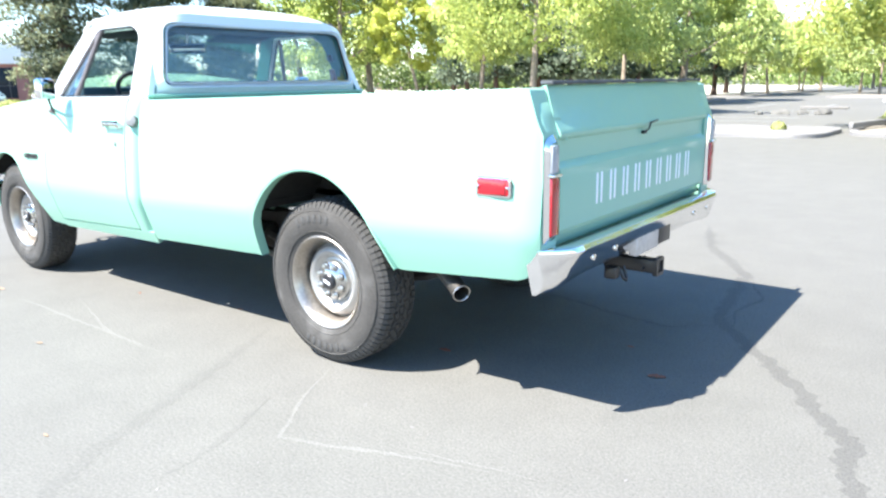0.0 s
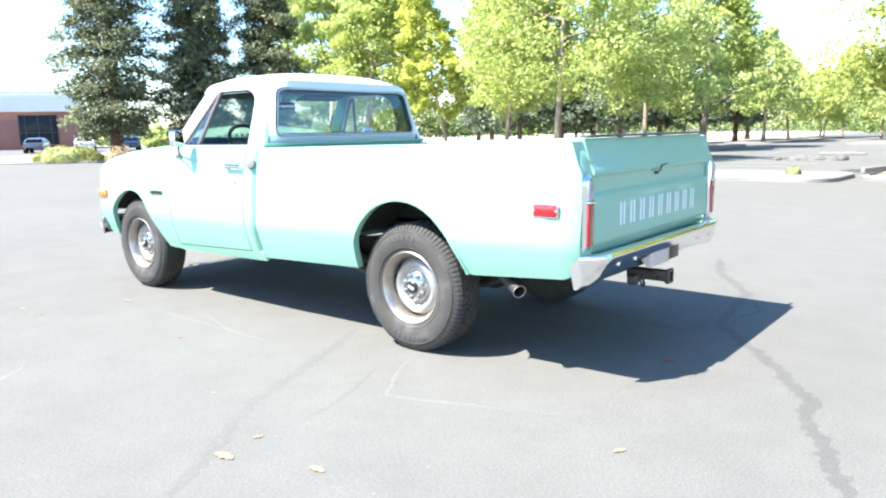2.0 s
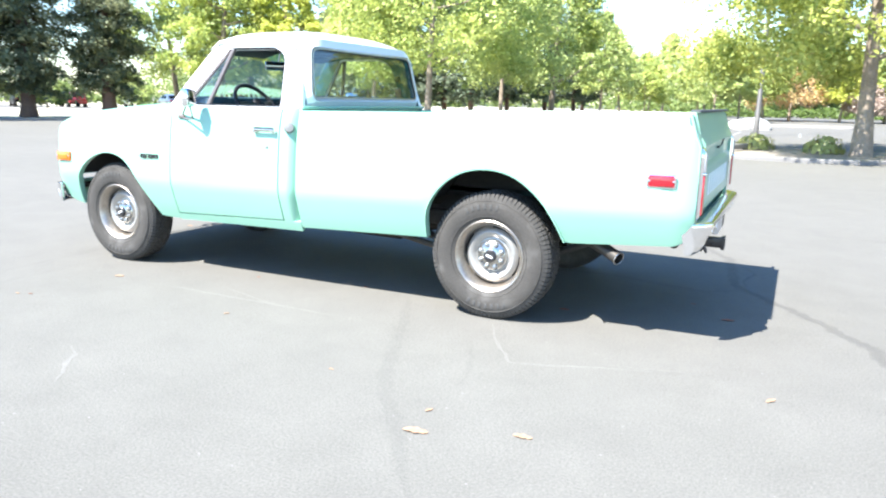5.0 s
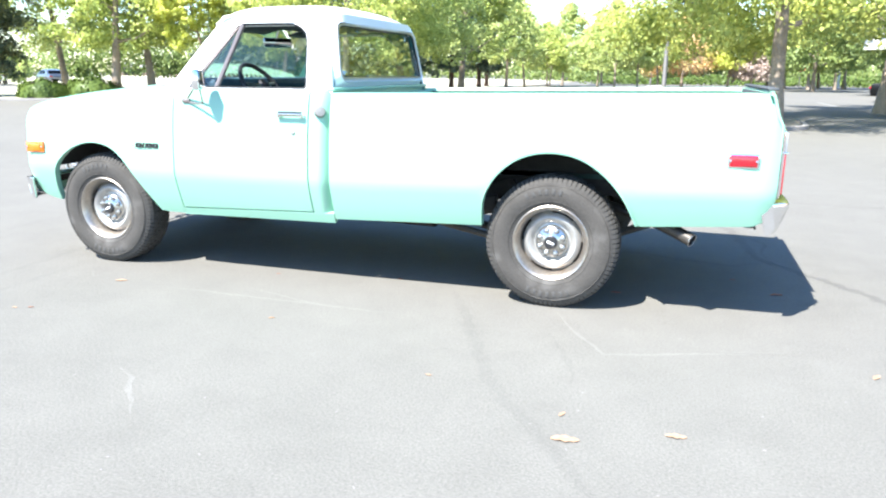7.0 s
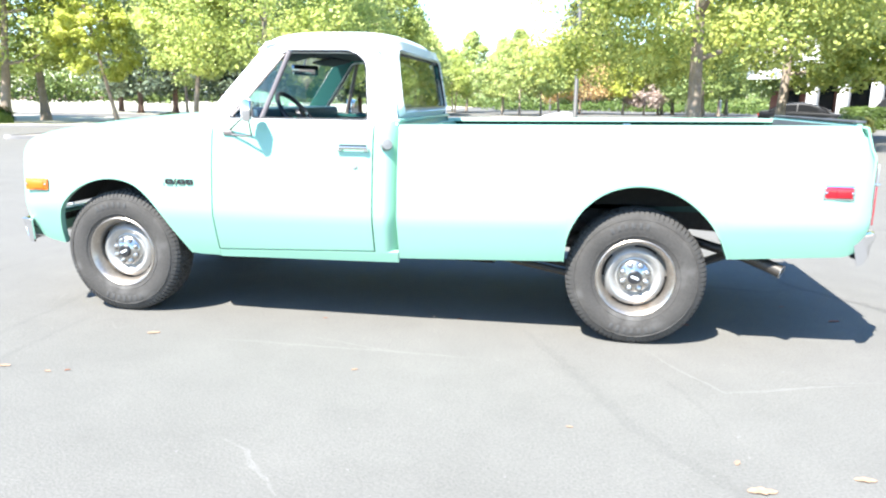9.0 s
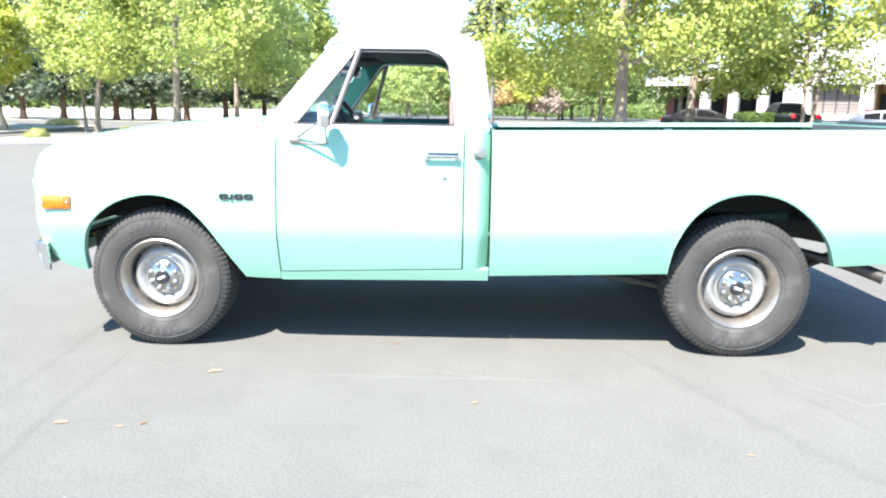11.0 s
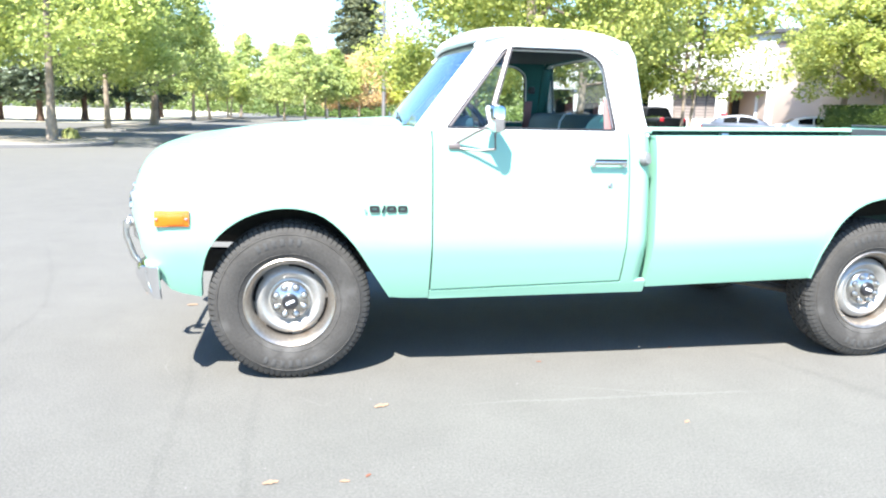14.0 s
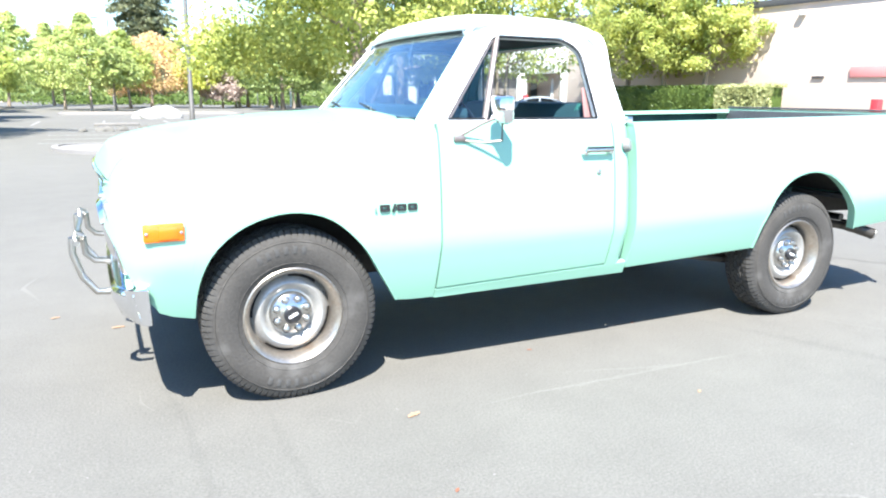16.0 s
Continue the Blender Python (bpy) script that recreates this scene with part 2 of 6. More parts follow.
M = {
    "mint": surface("mint_paint", (0.246, 0.465, 0.350), 0.34, vary=0.03, grain=300, patch=1.2, bump=0.0, coat=0.3),
    "white": surface("white_paint", (0.78, 0.80, 0.80), 0.32, vary=0.02, grain=300, patch=1.5, bump=0.0, coat=0.5),
    "chrome": surface("chrome", (0.82, 0.83, 0.85), 0.07, 1.0, vary=0.04, grain=90, patch=5, bump=0.01),
    "chrome_worn": surface("worn_chrome", (0.52, 0.50, 0.47), 0.34, 1.0, vary=0.12, grain=60, patch=9, bump=0.03, dirt=((0.30, 0.26, 0.21), 0.62)),
    "hub": surface("worn_hub_chrome", (0.44, 0.43, 0.41), 0.22, 0.95, vary=0.15, grain=60, patch=14, bump=0.03),
    "steel": surface("silver_wheel_paint", (0.40, 0.39, 0.37), 0.40, 0.55, vary=0.16, grain=120, patch=9, bump=0.02),
    "tyre": surface("tyre_rubber", (0.050, 0.046, 0.041), 0.85, vary=0.35, grain=90, patch=6, bump=0.3, dirt=((0.10, 0.095, 0.088), 0.55)),
    "tread": surface("tread_rubber", (0.048, 0.045, 0.041), 0.85, vary=0.3, grain=90, patch=6, bump=0.3),
    "tyre_mark": surface("tyre_marking", (0.056, 0.054, 0.051), 0.7, vary=0.1, bump=0),
    "black": surface("black_trim", (0.012, 0.012, 0.013), 0.5, vary=0.2),
    "cap_black": surface("cap_black", (0.02, 0.02, 0.022), 0.35, vary=0.1),
    "under": surface("chassis_dirt", (0.035, 0.032, 0.03), 0.85, vary=0.4, grain=30, patch=4, bump=0.3),
    "well": surface("wheel_house", (0.022, 0.021, 0.02), 0.9, vary=0.3, grain=30, patch=4, bump=0.3),
    "pipe": surface("exhaust_steel", (0.055, 0.048, 0.040), 0.5, 0.4, vary=0.25, grain=40, patch=8),
    # bed green darkened in the colour itself for the shade below the rails
    "bed_in": surface("shaded_bed_green", (0.03, 0.075, 0.066), 0.75, vary=0.3, grain=60, patch=4, bump=0.2),
    "liner": surface("tailgate_lining", (0.06, 0.065, 0.07), 0.7, vary=0.3, grain=50, patch=5, bump=0.2),
    "teal_in": surface("teal_interior", (0.02, 0.12, 0.11), 0.5, vary=0.12, grain=90, patch=5, bump=0.05),
    "teal_dark": surface("dark_teal_vinyl", (0.012, 0.045, 0.06), 0.55, vary=0.2, grain=120, patch=5, bump=0.15),
    "vinyl_stripe": surface("pale_vinyl", (0.48, 0.60, 0.72), 0.5, vary=0.08, grain=120, patch=5, bump=0.1),
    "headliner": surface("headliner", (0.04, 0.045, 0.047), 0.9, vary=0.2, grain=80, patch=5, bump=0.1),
    "red_belt": surface("red_webbing", (0.26, 0.14, 0.135), 0.8, vary=0.15, grain=200, patch=10),
    "red_lens": surface("red_lens", (0.36, 0.004, 0.014), 0.15, vary=0.12, grain=150, patch=20, bump=0.1, coat=1.0),
    "amber_lens": surface("amber_lens", (0.90, 0.15, 0.002), 0.15, vary=0.1, grain=150, patch=20, bump=0.1, coat=1.0),
    "clear_lens": surface("clear_lens", (0.30, 0.32, 0.34), 0.12, vary=0.15, grain=100, patch=20, bump=0.1, coat=1.0),
    "fuel_metal": surface("dull_fuel_metal", (0.20, 0.20, 0.19), 0.45, 0.0, vary=0.2, grain=60, patch=8),
    "trim_dull": surface("dull_trim_metal", (0.20, 0.17, 0.16), 0.45, 0.6, vary=0.2, grain=60, patch=8),
    "rim_ring": surface("rusty_trim_ring", (0.37, 0.33, 0.285), 0.36, 0.85, vary=0.25, grain=70, patch=9, bump=0.05, dirt=((0.24, 0.17, 0.12), 0.58)),
    "seam_dark": surface("shadowed_seam", (0.05, 0.09, 0.075), 0.7, vary=0.2, grain=60, patch=8),
    "letter": surface("white_lettering", (0.80, 0.82, 0.82), 0.5, vary=0.04, bump=0),
    "mirror": surface("mirror_silver", (0.35, 0.37, 0.38), 0.02, 1.0, vary=0.02, bump=0),
    "plate": surface("galvanised_plate", (0.55, 0.55, 0.56), 0.35, 0.6, vary=0.2),
    "asphalt": asphalt_material(),
    "crack": asphalt_material("crack_filler", (0.120, 0.115, 0.104), 0.6),
    "scuff": asphalt_material("pale_scuff", (0.160, 0.155, 0.140), 0.35),
    "seal": asphalt_material("asphalt_seam", (0.1285, 0.124, 0.111), 0.4),
    "paint_line": surface("road_paint", (0.25, 0.25, 0.24), 0.8, vary=0.2, grain=50, patch=3, space="World"),
    "concrete": surface("concrete", (0.20, 0.19, 0.18), 0.9, vary=0.16, grain=40, patch=1.0, bump=0.2, space="World"),
    "mulch": surface("dry_bark_mulch", (0.24, 0.21, 0.17), 0.95, vary=0.4, grain=25, patch=1.5, bump=0.8, space="World"),
    "pale_rock": surface("pale_rock", (0.30, 0.30, 0.29), 0.9, vary=0.25, grain=9, patch=1.5, bump=0.6, space="World"),
    "dark_rock": surface("grey_rock", (0.115, 0.11, 0.10), 0.9, vary=0.3, grain=9, patch=1.5, bump=0.6, space="World"),
    "dry_grass": surface("dry_field", (0.42, 0.39, 0.29), 0.95, vary=0.25, grain=12, patch=0.2, bump=0.6, space="World"),
    "bark": surface("grey_bark", (0.28, 0.225, 0.175), 0.95, vary=0.4, grain=22, patch=3, bump=0.9, space="World"),
    "bark_red": surface("red_bark", (0.13, 0.08, 0.06), 0.95, vary=0.4, grain=18, patch=2, bump=0.9, space="World"),
    "brick": surface("red_brick", (0.30, 0.14, 0.115), 0.9, vary=0.18, grain=14, patch=0.6, bump=0.3, space="World"),
    "pink_wall": surface("faded_brick", (0.46, 0.32, 0.28), 0.9, vary=0.12, grain=14, patch=0.6, bump=0.2, space="World"),
    "stucco": surface("cream_stucco", (0.58, 0.46, 0.38), 0.92, vary=0.07, grain=40, patch=0.5, bump=0.2, space="World"),
    "stucco_white": surface("white_stucco", (0.76, 0.74, 0.70), 0.92, vary=0.06, grain=40, patch=0.5, bump=0.2, space="World"),
    "ochre": surface("ochre_panel", (0.50, 0.29, 0.13), 0.85, vary=0.1, grain=20, patch=1, space="World"),
    "roof_dark": surface("roof_flashing", (0.06, 0.06, 0.065), 0.7, vary=0.2, space="World"),
    "dark_glass": surface("window_glass", (0.02, 0.025, 0.03), 0.08, vary=0.2, grain=2, patch=0.5, bump=0, spec=0.1),
    "car_glass": surface("dark_car_glass", (0.003, 0.0035, 0.004), 0.25, vary=0.2, grain=2, patch=0.5, bump=0, spec=0.05),
    "blind": surface("brown_blind", (0.20, 0.17, 0.15), 0.8, vary=0.1, grain=20, patch=1, space="World"),
    "blind_slat": surface("tan_blind_slat", (0.26, 0.22, 0.20), 0.8, vary=0.1, grain=20, patch=1, space="World"),
    "red_sign": surface("red_enamel", (0.60, 0.04, 0.05), 0.5, vary=0.1),
    "faded_red": surface("faded_red_sign", (0.55, 0.22, 0.21), 0.7, vary=0.08, grain=20, patch=2),
    "white_sign": surface("white_enamel", (0.75, 0.75, 0.75), 0.5, vary=0.06),
    "pole": surface("grey_steel", (0.15, 0.145, 0.14), 0.5, 0.4, vary=0.15, grain=30, patch=2),
    "car_black": surface("black_car_paint", (0.005, 0.0055, 0.006), 0.35, vary=0.1, bump=0, spec=0.15),
    "car_silver": surface("silver_car_paint", (0.10, 0.115, 0.145), 0.28, 0.3, vary=0.05, bump=0, coat=0.8),
    "car_white": surface("white_car_paint", (0.75, 0.75, 0.75), 0.25, vary=0.04, bump=0, coat=0.8),
    "car_blue": surface("blue_car_paint", (0.03, 0.06, 0.13), 0.25, vary=0.1, bump=0, coat=0.8),
    "car_red": surface("red_car_paint", (0.30, 0.02, 0.02), 0.25, vary=0.1, bump=0, coat=0.8),
    "dead_leaf": surface("dead_leaf", (0.33, 0.21, 0.13), 0.85, vary=0.35, grain=60, patch=15, bump=0.4),
    "dead_leaf_dark": surface("brown_dead_leaf", (0.24, 0.09, 0.05), 0.85, vary=0.35, grain=60, patch=15, bump=0.4),
    "glass": glass_material("clear_glass", (0.95, 0.98, 0.98), 0.03),
    "glass_rear": glass_material("tinted_glass", (0.92, 0.96, 0.97), 0.05),
    "glass_wind": glass_material("windscreen_glass", (0.93, 0.97, 0.98), 0.27),
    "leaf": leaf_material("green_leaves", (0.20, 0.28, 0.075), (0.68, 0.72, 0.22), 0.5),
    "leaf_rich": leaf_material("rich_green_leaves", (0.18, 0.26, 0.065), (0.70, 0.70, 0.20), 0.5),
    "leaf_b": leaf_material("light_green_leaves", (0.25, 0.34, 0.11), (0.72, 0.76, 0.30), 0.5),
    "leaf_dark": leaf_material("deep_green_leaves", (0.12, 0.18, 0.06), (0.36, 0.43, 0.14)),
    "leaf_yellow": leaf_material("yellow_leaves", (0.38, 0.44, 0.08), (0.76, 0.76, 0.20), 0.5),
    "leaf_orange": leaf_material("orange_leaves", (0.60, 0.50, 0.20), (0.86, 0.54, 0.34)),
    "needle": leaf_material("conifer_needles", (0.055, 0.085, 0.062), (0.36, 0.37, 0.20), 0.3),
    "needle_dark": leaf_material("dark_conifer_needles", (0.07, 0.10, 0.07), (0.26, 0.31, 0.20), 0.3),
    # hedge_lit puts sunlight into the leaf colour; the shaded stretch uses hedge
    "hedge_lit": leaf_material("sunlit_hedge_leaves", (0.30, 0.32, 0.12), (0.60, 0.60, 0.30), 0.3),
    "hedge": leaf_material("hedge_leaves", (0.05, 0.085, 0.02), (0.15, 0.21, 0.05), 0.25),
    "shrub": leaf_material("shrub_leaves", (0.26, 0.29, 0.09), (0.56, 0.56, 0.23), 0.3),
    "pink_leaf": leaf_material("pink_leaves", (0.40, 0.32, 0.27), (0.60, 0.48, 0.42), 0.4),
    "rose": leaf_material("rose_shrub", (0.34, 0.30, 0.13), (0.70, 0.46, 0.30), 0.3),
}


# ---- helpers for meshes ----
def part(name, bm, material, parent=None, label="", smooth=40):
    me = bpy.data.meshes.new(name)
    bm.to_mesh(me)
    bm.free()
    if material:
        me.materials.append(M[material])
    if smooth:
        me.polygons.foreach_set("use_smooth", [True] * len(me.polygons))
        me.set_sharp_from_angle(angle=radians(smooth))
    ob = new(name, me)
    if parent:
        ob.parent = parent
    if label:
        tagged(ob, label)
    return ob


def thing(name, label, category, at=(0, 0, 0), turn=0, group="", kind=""):
    ob = new(name)
    ob.empty_display_size = 0.2
    ob.matrix_basis = pose(*at, 0, 0, turn)
    return tagged(ob, label, category, group, kind)


def box(bm, centre, size, bevel=0.0, turn=None, segments=2):
    made = bmesh.ops.create_cube(bm, size=1.0, matrix=Matrix.Translation(centre) @ (turn or Matrix()) @ Matrix.Diagonal((*size, 1)))
    if bevel:
        edges = list({e for v in made["verts"] for e in v.link_edges})
        bmesh.ops.bevel(bm, geom=edges, offset=bevel, segments=segments, affect="EDGES", profile=0.5)
    return bm


def boxed(centre, size, bevel=0.0, turn=None):
    return box(bmesh.new(), centre, size, bevel, turn)


def grid(bm, rows, close=False):
    """Quads between rows of equally many points."""
    vs = [[bm.verts.new(p) for p in row] for row in rows]
    for a, b in zip(vs, vs[1:]):
        n = len(a)
        for i in range(n if close else n - 1):
            j = (i + 1) % n
            bm.faces.new((a[i], a[j], b[j], b[i]))
    return vs


def thick(bm, d):
    bmesh.ops.recalc_face_normals(bm, faces=bm.faces)
    bmesh.ops.solidify(bm, geom=list(bm.faces), thickness=d)
    return bm


def lathe(bm, profile, n=48, m=None):
    """A profile of (radius, y) turned round the y axis."""
    rows = []
    for k in range(n + 1):
        a = 2 * math.pi * k / n
        rows.append([(r * math.cos(a), y, r * math.sin(a)) for r, y in profile])
    vs = [[bm.verts.new(p) for p in row] for row in rows[:-1]]
    vs.append(vs[0])
    made = []
    for a, b in zip(vs, vs[1:]):
        for i in range(len(profile) - 1):
            made.append(bm.faces.new((a[i], a[i + 1], b[i + 1], b[i])))
    if m is not None:
        bmesh.ops.transform(bm, matrix=m, verts=list({v for f in made for v in f.verts}))
    return bm


def tube(bm, points, radius, n=10, ends=True):
    """A round bar along points; radius is one number or one for each point."""
    pts = [Vector(p) for p in points]
    rad = radius if isinstance(radius, (list, tuple)) else [radius] * len(pts)
    rings = []
    for i, p in enumerate(pts):
        way = (pts[min(i + 1, len(pts) - 1)] - pts[max(i - 1, 0)]).normalized()
        side = way.cross(Vector((0, 0, 1)) if abs(way.z) < 0.9 else Vector((1, 0, 0))).normalized()
        up = side.cross(way)
        rings.append([bm.verts.new(p + rad[i] * (math.cos(2 * math.pi * k / n) * side + math.sin(2 * math.pi * k / n) * up)) for k in range(n)])
    for a, b in zip(rings, rings[1:]):
        for k in range(n):
            bm.faces.new((a[k], a[(k + 1) % n], b[(k + 1) % n], b[k]))
    if ends:
        bm.faces.new(rings[0][::-1])
        bm.faces.new(rings[-1])
    return bm


def rounded(points, radius, steps=4):
    """A closed outline in two coordinates with its corners rounded; radius one number or one a corner."""
    out, n = [], len(points)
    rad = radius if isinstance(radius, (list, tuple)) else [radius] * n
    for i in range(n):
        p, a, b = Vector(points[i]), Vector(points[i - 1]), Vector(points[(i + 1) % n])
        u, v = (a - p), (b - p)
        r = min(rad[i], u.length * 0.48, v.length * 0.48)
        s, e = p + u.normalized() * r, p + v.normalized() * r
        for k in range(steps + 1):
            q = k / steps
            out.append(tuple((1 - q) ** 2 * s + 2 * q * (1 - q) * p + q * q * e))
    return out


def ring_between(bm, outer, inner):
    """A flat frame between two closed outlines of equally many points in space."""
    a, b = [bm.verts.new(p) for p in outer], [bm.verts.new(p) for p in inner]
    n = len(a)
    for i in range(n):
        bm.faces.new((a[i], a[(i + 1) % n], b[(i + 1) % n], b[i]))
    return bm


def fan(bm, outline):
    return bm.faces.new([bm.verts.new(p) for p in outline])


# ---- the pickup truck: x runs to the tail, -y is the driver's side ----
truck = thing("pickup_truck", "vintage mint green pickup truck with a white roof, parked on asphalt", "pickup truck", (0, 0, 0.010))
WIDTH_Z = (0.40, 0.46, 0.52, 0.58, 0.63, 0.665, 0.70, 0.76, 0.86, 0.96, 1.06, 1.15, 1.21, 1.245, 1.27)
WIDTH_W = (0.892, 0.917, 0.938, 0.957, 0.971, 0.981, 0.984, 0.981, 0.974, 0.965, 0.952, 0.936, 0.920, 0.902, 0.875)


def half_width(z):
    return float(np.interp(z, WIDTH_Z, WIDTH_W))


def curve(keys, n):
    """n points along a smooth line through the keys (x, z)."""
    k = np.array(keys, float)
    d = np.r_[0, np.cumsum(np.hypot(*np.diff(k, axis=0).T))]
    fine = np.linspace(0, d[-1], n)
    out = np.empty((n, 2))
    for c in (0, 1):
        slope = np.gradient(k[:, c], d)
        i = np.clip(np.searchsorted(d, fine, "right") - 1, 0, len(d) - 2)
        h = d[i + 1] - d[i]
        q = (fine - d[i]) / h
        out[:, c] = ((2 * q**3 - 3 * q**2 + 1) * k[i, c] + (q**3 - 2 * q**2 + q) * h * slope[i]
                     + (-2 * q**3 + 3 * q**2) * k[i + 1, c] + (q**3 - q**2) * h * slope[i + 1])
    return [tuple(p) for p in out]


FRONT_ARCH = curve([(-3.652, 0.425), (-3.641, 0.547), (-3.587, 0.696), (-3.462, 0.81), (-3.356, 0.855), (-3.236, 0.874), (-3.08, 0.845), (-2.928, 0.721), (-2.819, 0.554), (-2.728, 0.408)], 30)
REAR_ARCH = curve([(-0.418, 0.472), (-0.414, 0.541), (-0.402, 0.632), (-0.342, 0.759), (-0.206, 0.881), (-0.012, 0.93), (0.161, 0.901), (0.314, 0.802), (0.419, 0.676), (0.466, 0.578), (0.485, 0.533)], 30)
TAIL = 0.036  # how far the tail's fittings stand behind the drawn section


def rake(x):
    """How far the tail stands up against the cab."""
    return 0.034 * max(0.0, x + 1.39)


def side_panel(bottoms, top, s, levels=20, taper=None, curl=None):
    """A body side over its lower edge: columns from each (x, z) of bottoms up to top(x), following the truck's section."""
    bm = bmesh.new()
    rows = []
    for x, zb in bottoms:
        zt, t = top(x), (taper(x) if taper else 0.0)
        zs = [zb + (zt - zb) * k / levels for k in range(levels + 1)]
        up = rake(x)
        row = [(x, s * (half_width(z - up * (1.25 - z) / 0.7) - t), z) for z in zs]
        if curl:
            row += [(x, s * (y - t), z) for y, z in curl(x, half_width(zt), zt)]
        rows.append(row)
    grid(bm, rows)
    return bm


def flange(bm, line, s, depth, taper=None):
    """The rolled lip inside a wheel arch."""
    a = [(x, s * (half_width(z) - (taper(x) if taper else 0)), z) for x, z in line]
    b = [(x, y - s * depth, z + 0.004) for x, y, z in a]
    grid(bm, [a, b])
    return bm


HOOD = ((-3.975, 0.935), (-3.945, 0.988), (-3.918, 1.040), (-3.888, 1.088), (-3.83, 1.120), (-3.72, 1.152), (-3.41, 1.198), (-3.10, 1.230), (-2.66, 1.258))


def hood_z(x):
    return float(np.interp(x, [p[0] for p in HOOD], [p[1] for p in HOOD]))


def nose_taper(x):
    return 0.028 * max(0, (-2.5 - x)) + (0.15 * ((-3.80 - x) / 0.16) ** 2 if x < -3.80 else 0)


def tail_taper(x):
    return 0.028 * max(0, (x - 0.2) / 0.9) + (0.03 * ((x - 1.08) / 0.10) ** 2 if x > 1.08 else 0)


def fender_curl(x, w, z):
    zt = hood_z(x) - 0.005
    return [(w - 0.012, z + (zt - z) * 0.35), (w - 0.035, z + (zt - z) * 0.68), (w - 0.075, z + (zt - z) * 0.9), (w - 0.13, zt + 0.002), (0.725, zt + 0.004)]


for s in (-1, 1):
    near = s < 0
    # front fender
    low = [(-3.962, 0.83), (-3.946, 0.79), (-3.926, 0.745), (-3.905, 0.67), (-3.875, 0.605), (-3.835, 0.545), (-3.784, 0.468), (-3.733, 0.445)] + FRONT_ARCH + [(-2.68, 0.402), (-2.61, 0.401), (-2.5395, 0.401)]
    fender = part("fender", thick(side_panel(low, lambda x: hood_z(x) - 0.10, s, 20, nose_taper, fender_curl), 0.012), "mint", truck)
    part("arch_lip", thick(flange(bmesh.new(), FRONT_ARCH, s, 0.045, nose_taper), 0.008), "mint", fender)
    # amber marker
    y = s * (half_width(0.80) - nose_taper(-3.74) + 0.006)
    marker = part("side_marker", boxed((-3.750, y, 0.818), (0.157, 0.022, 0.076), 0.008), "amber_lens", fender, "amber front side marker lens")
    part("lens_block", boxed((-3.733, y + s * 0.011, 0.818), (0.075, 0.008, 0.056), 0.003), "amber_lens", marker)
    for dx in (-0.066, 0.066):
        part("screw", lathe(bmesh.new(), [(0.0, 0.0), (0.006, 0.0), (0.006, 0.006), (0.0, 0.008)], 8, Matrix.Translation((-3.750 + dx, y + s * 0.010, 0.818)) @ pose(0, 0, 0, 0, 0, 180 if near else 0)), "chrome", marker)
    # model badge, as plain bars
    yb = s * (half_width(0.865) + 0.004)
    badge = part("badge", boxed((-2.862, yb, 0.864), (0.010, 0.008, 0.012), 0.002), "chrome_worn", fender, "small dark chrome badge")
    for k, (dx, w, h) in enumerate(((0.045, 0.048, 0.032), (0.088, 0.012, 0.038), (0.126, 0.046, 0.032), (0.180, 0.046, 0.032))):
        bm = bmesh.new()
        if w > 0.02:
            ring_between(bm, [(-2.862 + dx + a, yb, 0.866 + b) for a, b in rounded([(-w / 2, -h / 2), (w / 2, -h / 2), (w / 2, h / 2), (-w / 2, h / 2)], 0.008)],
                         [(-2.862 + dx + a, yb, 0.866 + b) for a, b in rounded([(-w / 2 + 0.012, -0.005), (w / 2 - 0.012, -0.005), (w / 2 - 0.012, 0.005), (-w / 2 + 0.012, 0.005)], 0.003)])
            thick(bm, 0.008)
        else:
            box(bm, (-2.862 + dx, yb, 0.866), (w, 0.008, h), 0.002, Matrix.Rotation(radians(20), 4, "Y"))
        part("bar", bm, "cap_black", badge)
    # door
    door = part("door", thick(side_panel([(x, 0.450 + 0.033 * (x + 2.525)) for x in np.linspace(-2.531, -1.534, 14)], lambda x: 1.245, s, 24), 0.018), "mint", truck)
    # recessed dark strips give the door gaps their shade by colour
    for x0, x1 in ((-2.5415, -2.529), (-1.536, -1.5235)):
        part("door_seam", thick(side_panel([(x0, 0.42), (x1, 0.42)], lambda x: 1.24, s, 20, lambda x: 0.012), 0.004), "seam_dark", door)
    part("door_seam", thick(side_panel([(x, 0.430 + 0.033 * (x + 2.525)) for x in np.linspace(-2.54, -1.525, 8)], lambda x: 0.458 + 0.033 * (x + 2.525), s, 3, lambda x: 0.014), 0.004), "seam_dark", door)
    yh = s * (half_width(1.085) + 0.028)
    handle = part("door_handle", boxed((-1.642, yh, 1.098), (0.175, 0.016, 0.024), 0.007), "hub", door, "chrome door handle")
    # black strip stands in for the dark reflection on the chrome's upper half
    part("handle_reflection", boxed((-1.640, yh + s * 0.004, 1.112), (0.165, 0.014, 0.010), 0.004), "cap_black", handle)
    part("push_button", lathe(bmesh.new(), [(0, 0.0), (0.014, 0.0), (0.014, 0.03), (0.011, 0.036), (0.0, 0.036)], 14,
                              Matrix.Translation((-1.572, s * half_width(1.09), 1.092)) @ pose(0, 0, 0, 0, 0, 180 if near else 0)), "chrome", handle)
    for dx in (-0.085, 0.075):
        part("foot", boxed((-1.642 + dx, s * (half_width(1.085) + 0.014), 1.088), (0.03, 0.03, 0.026), 0.006), "chrome", handle)
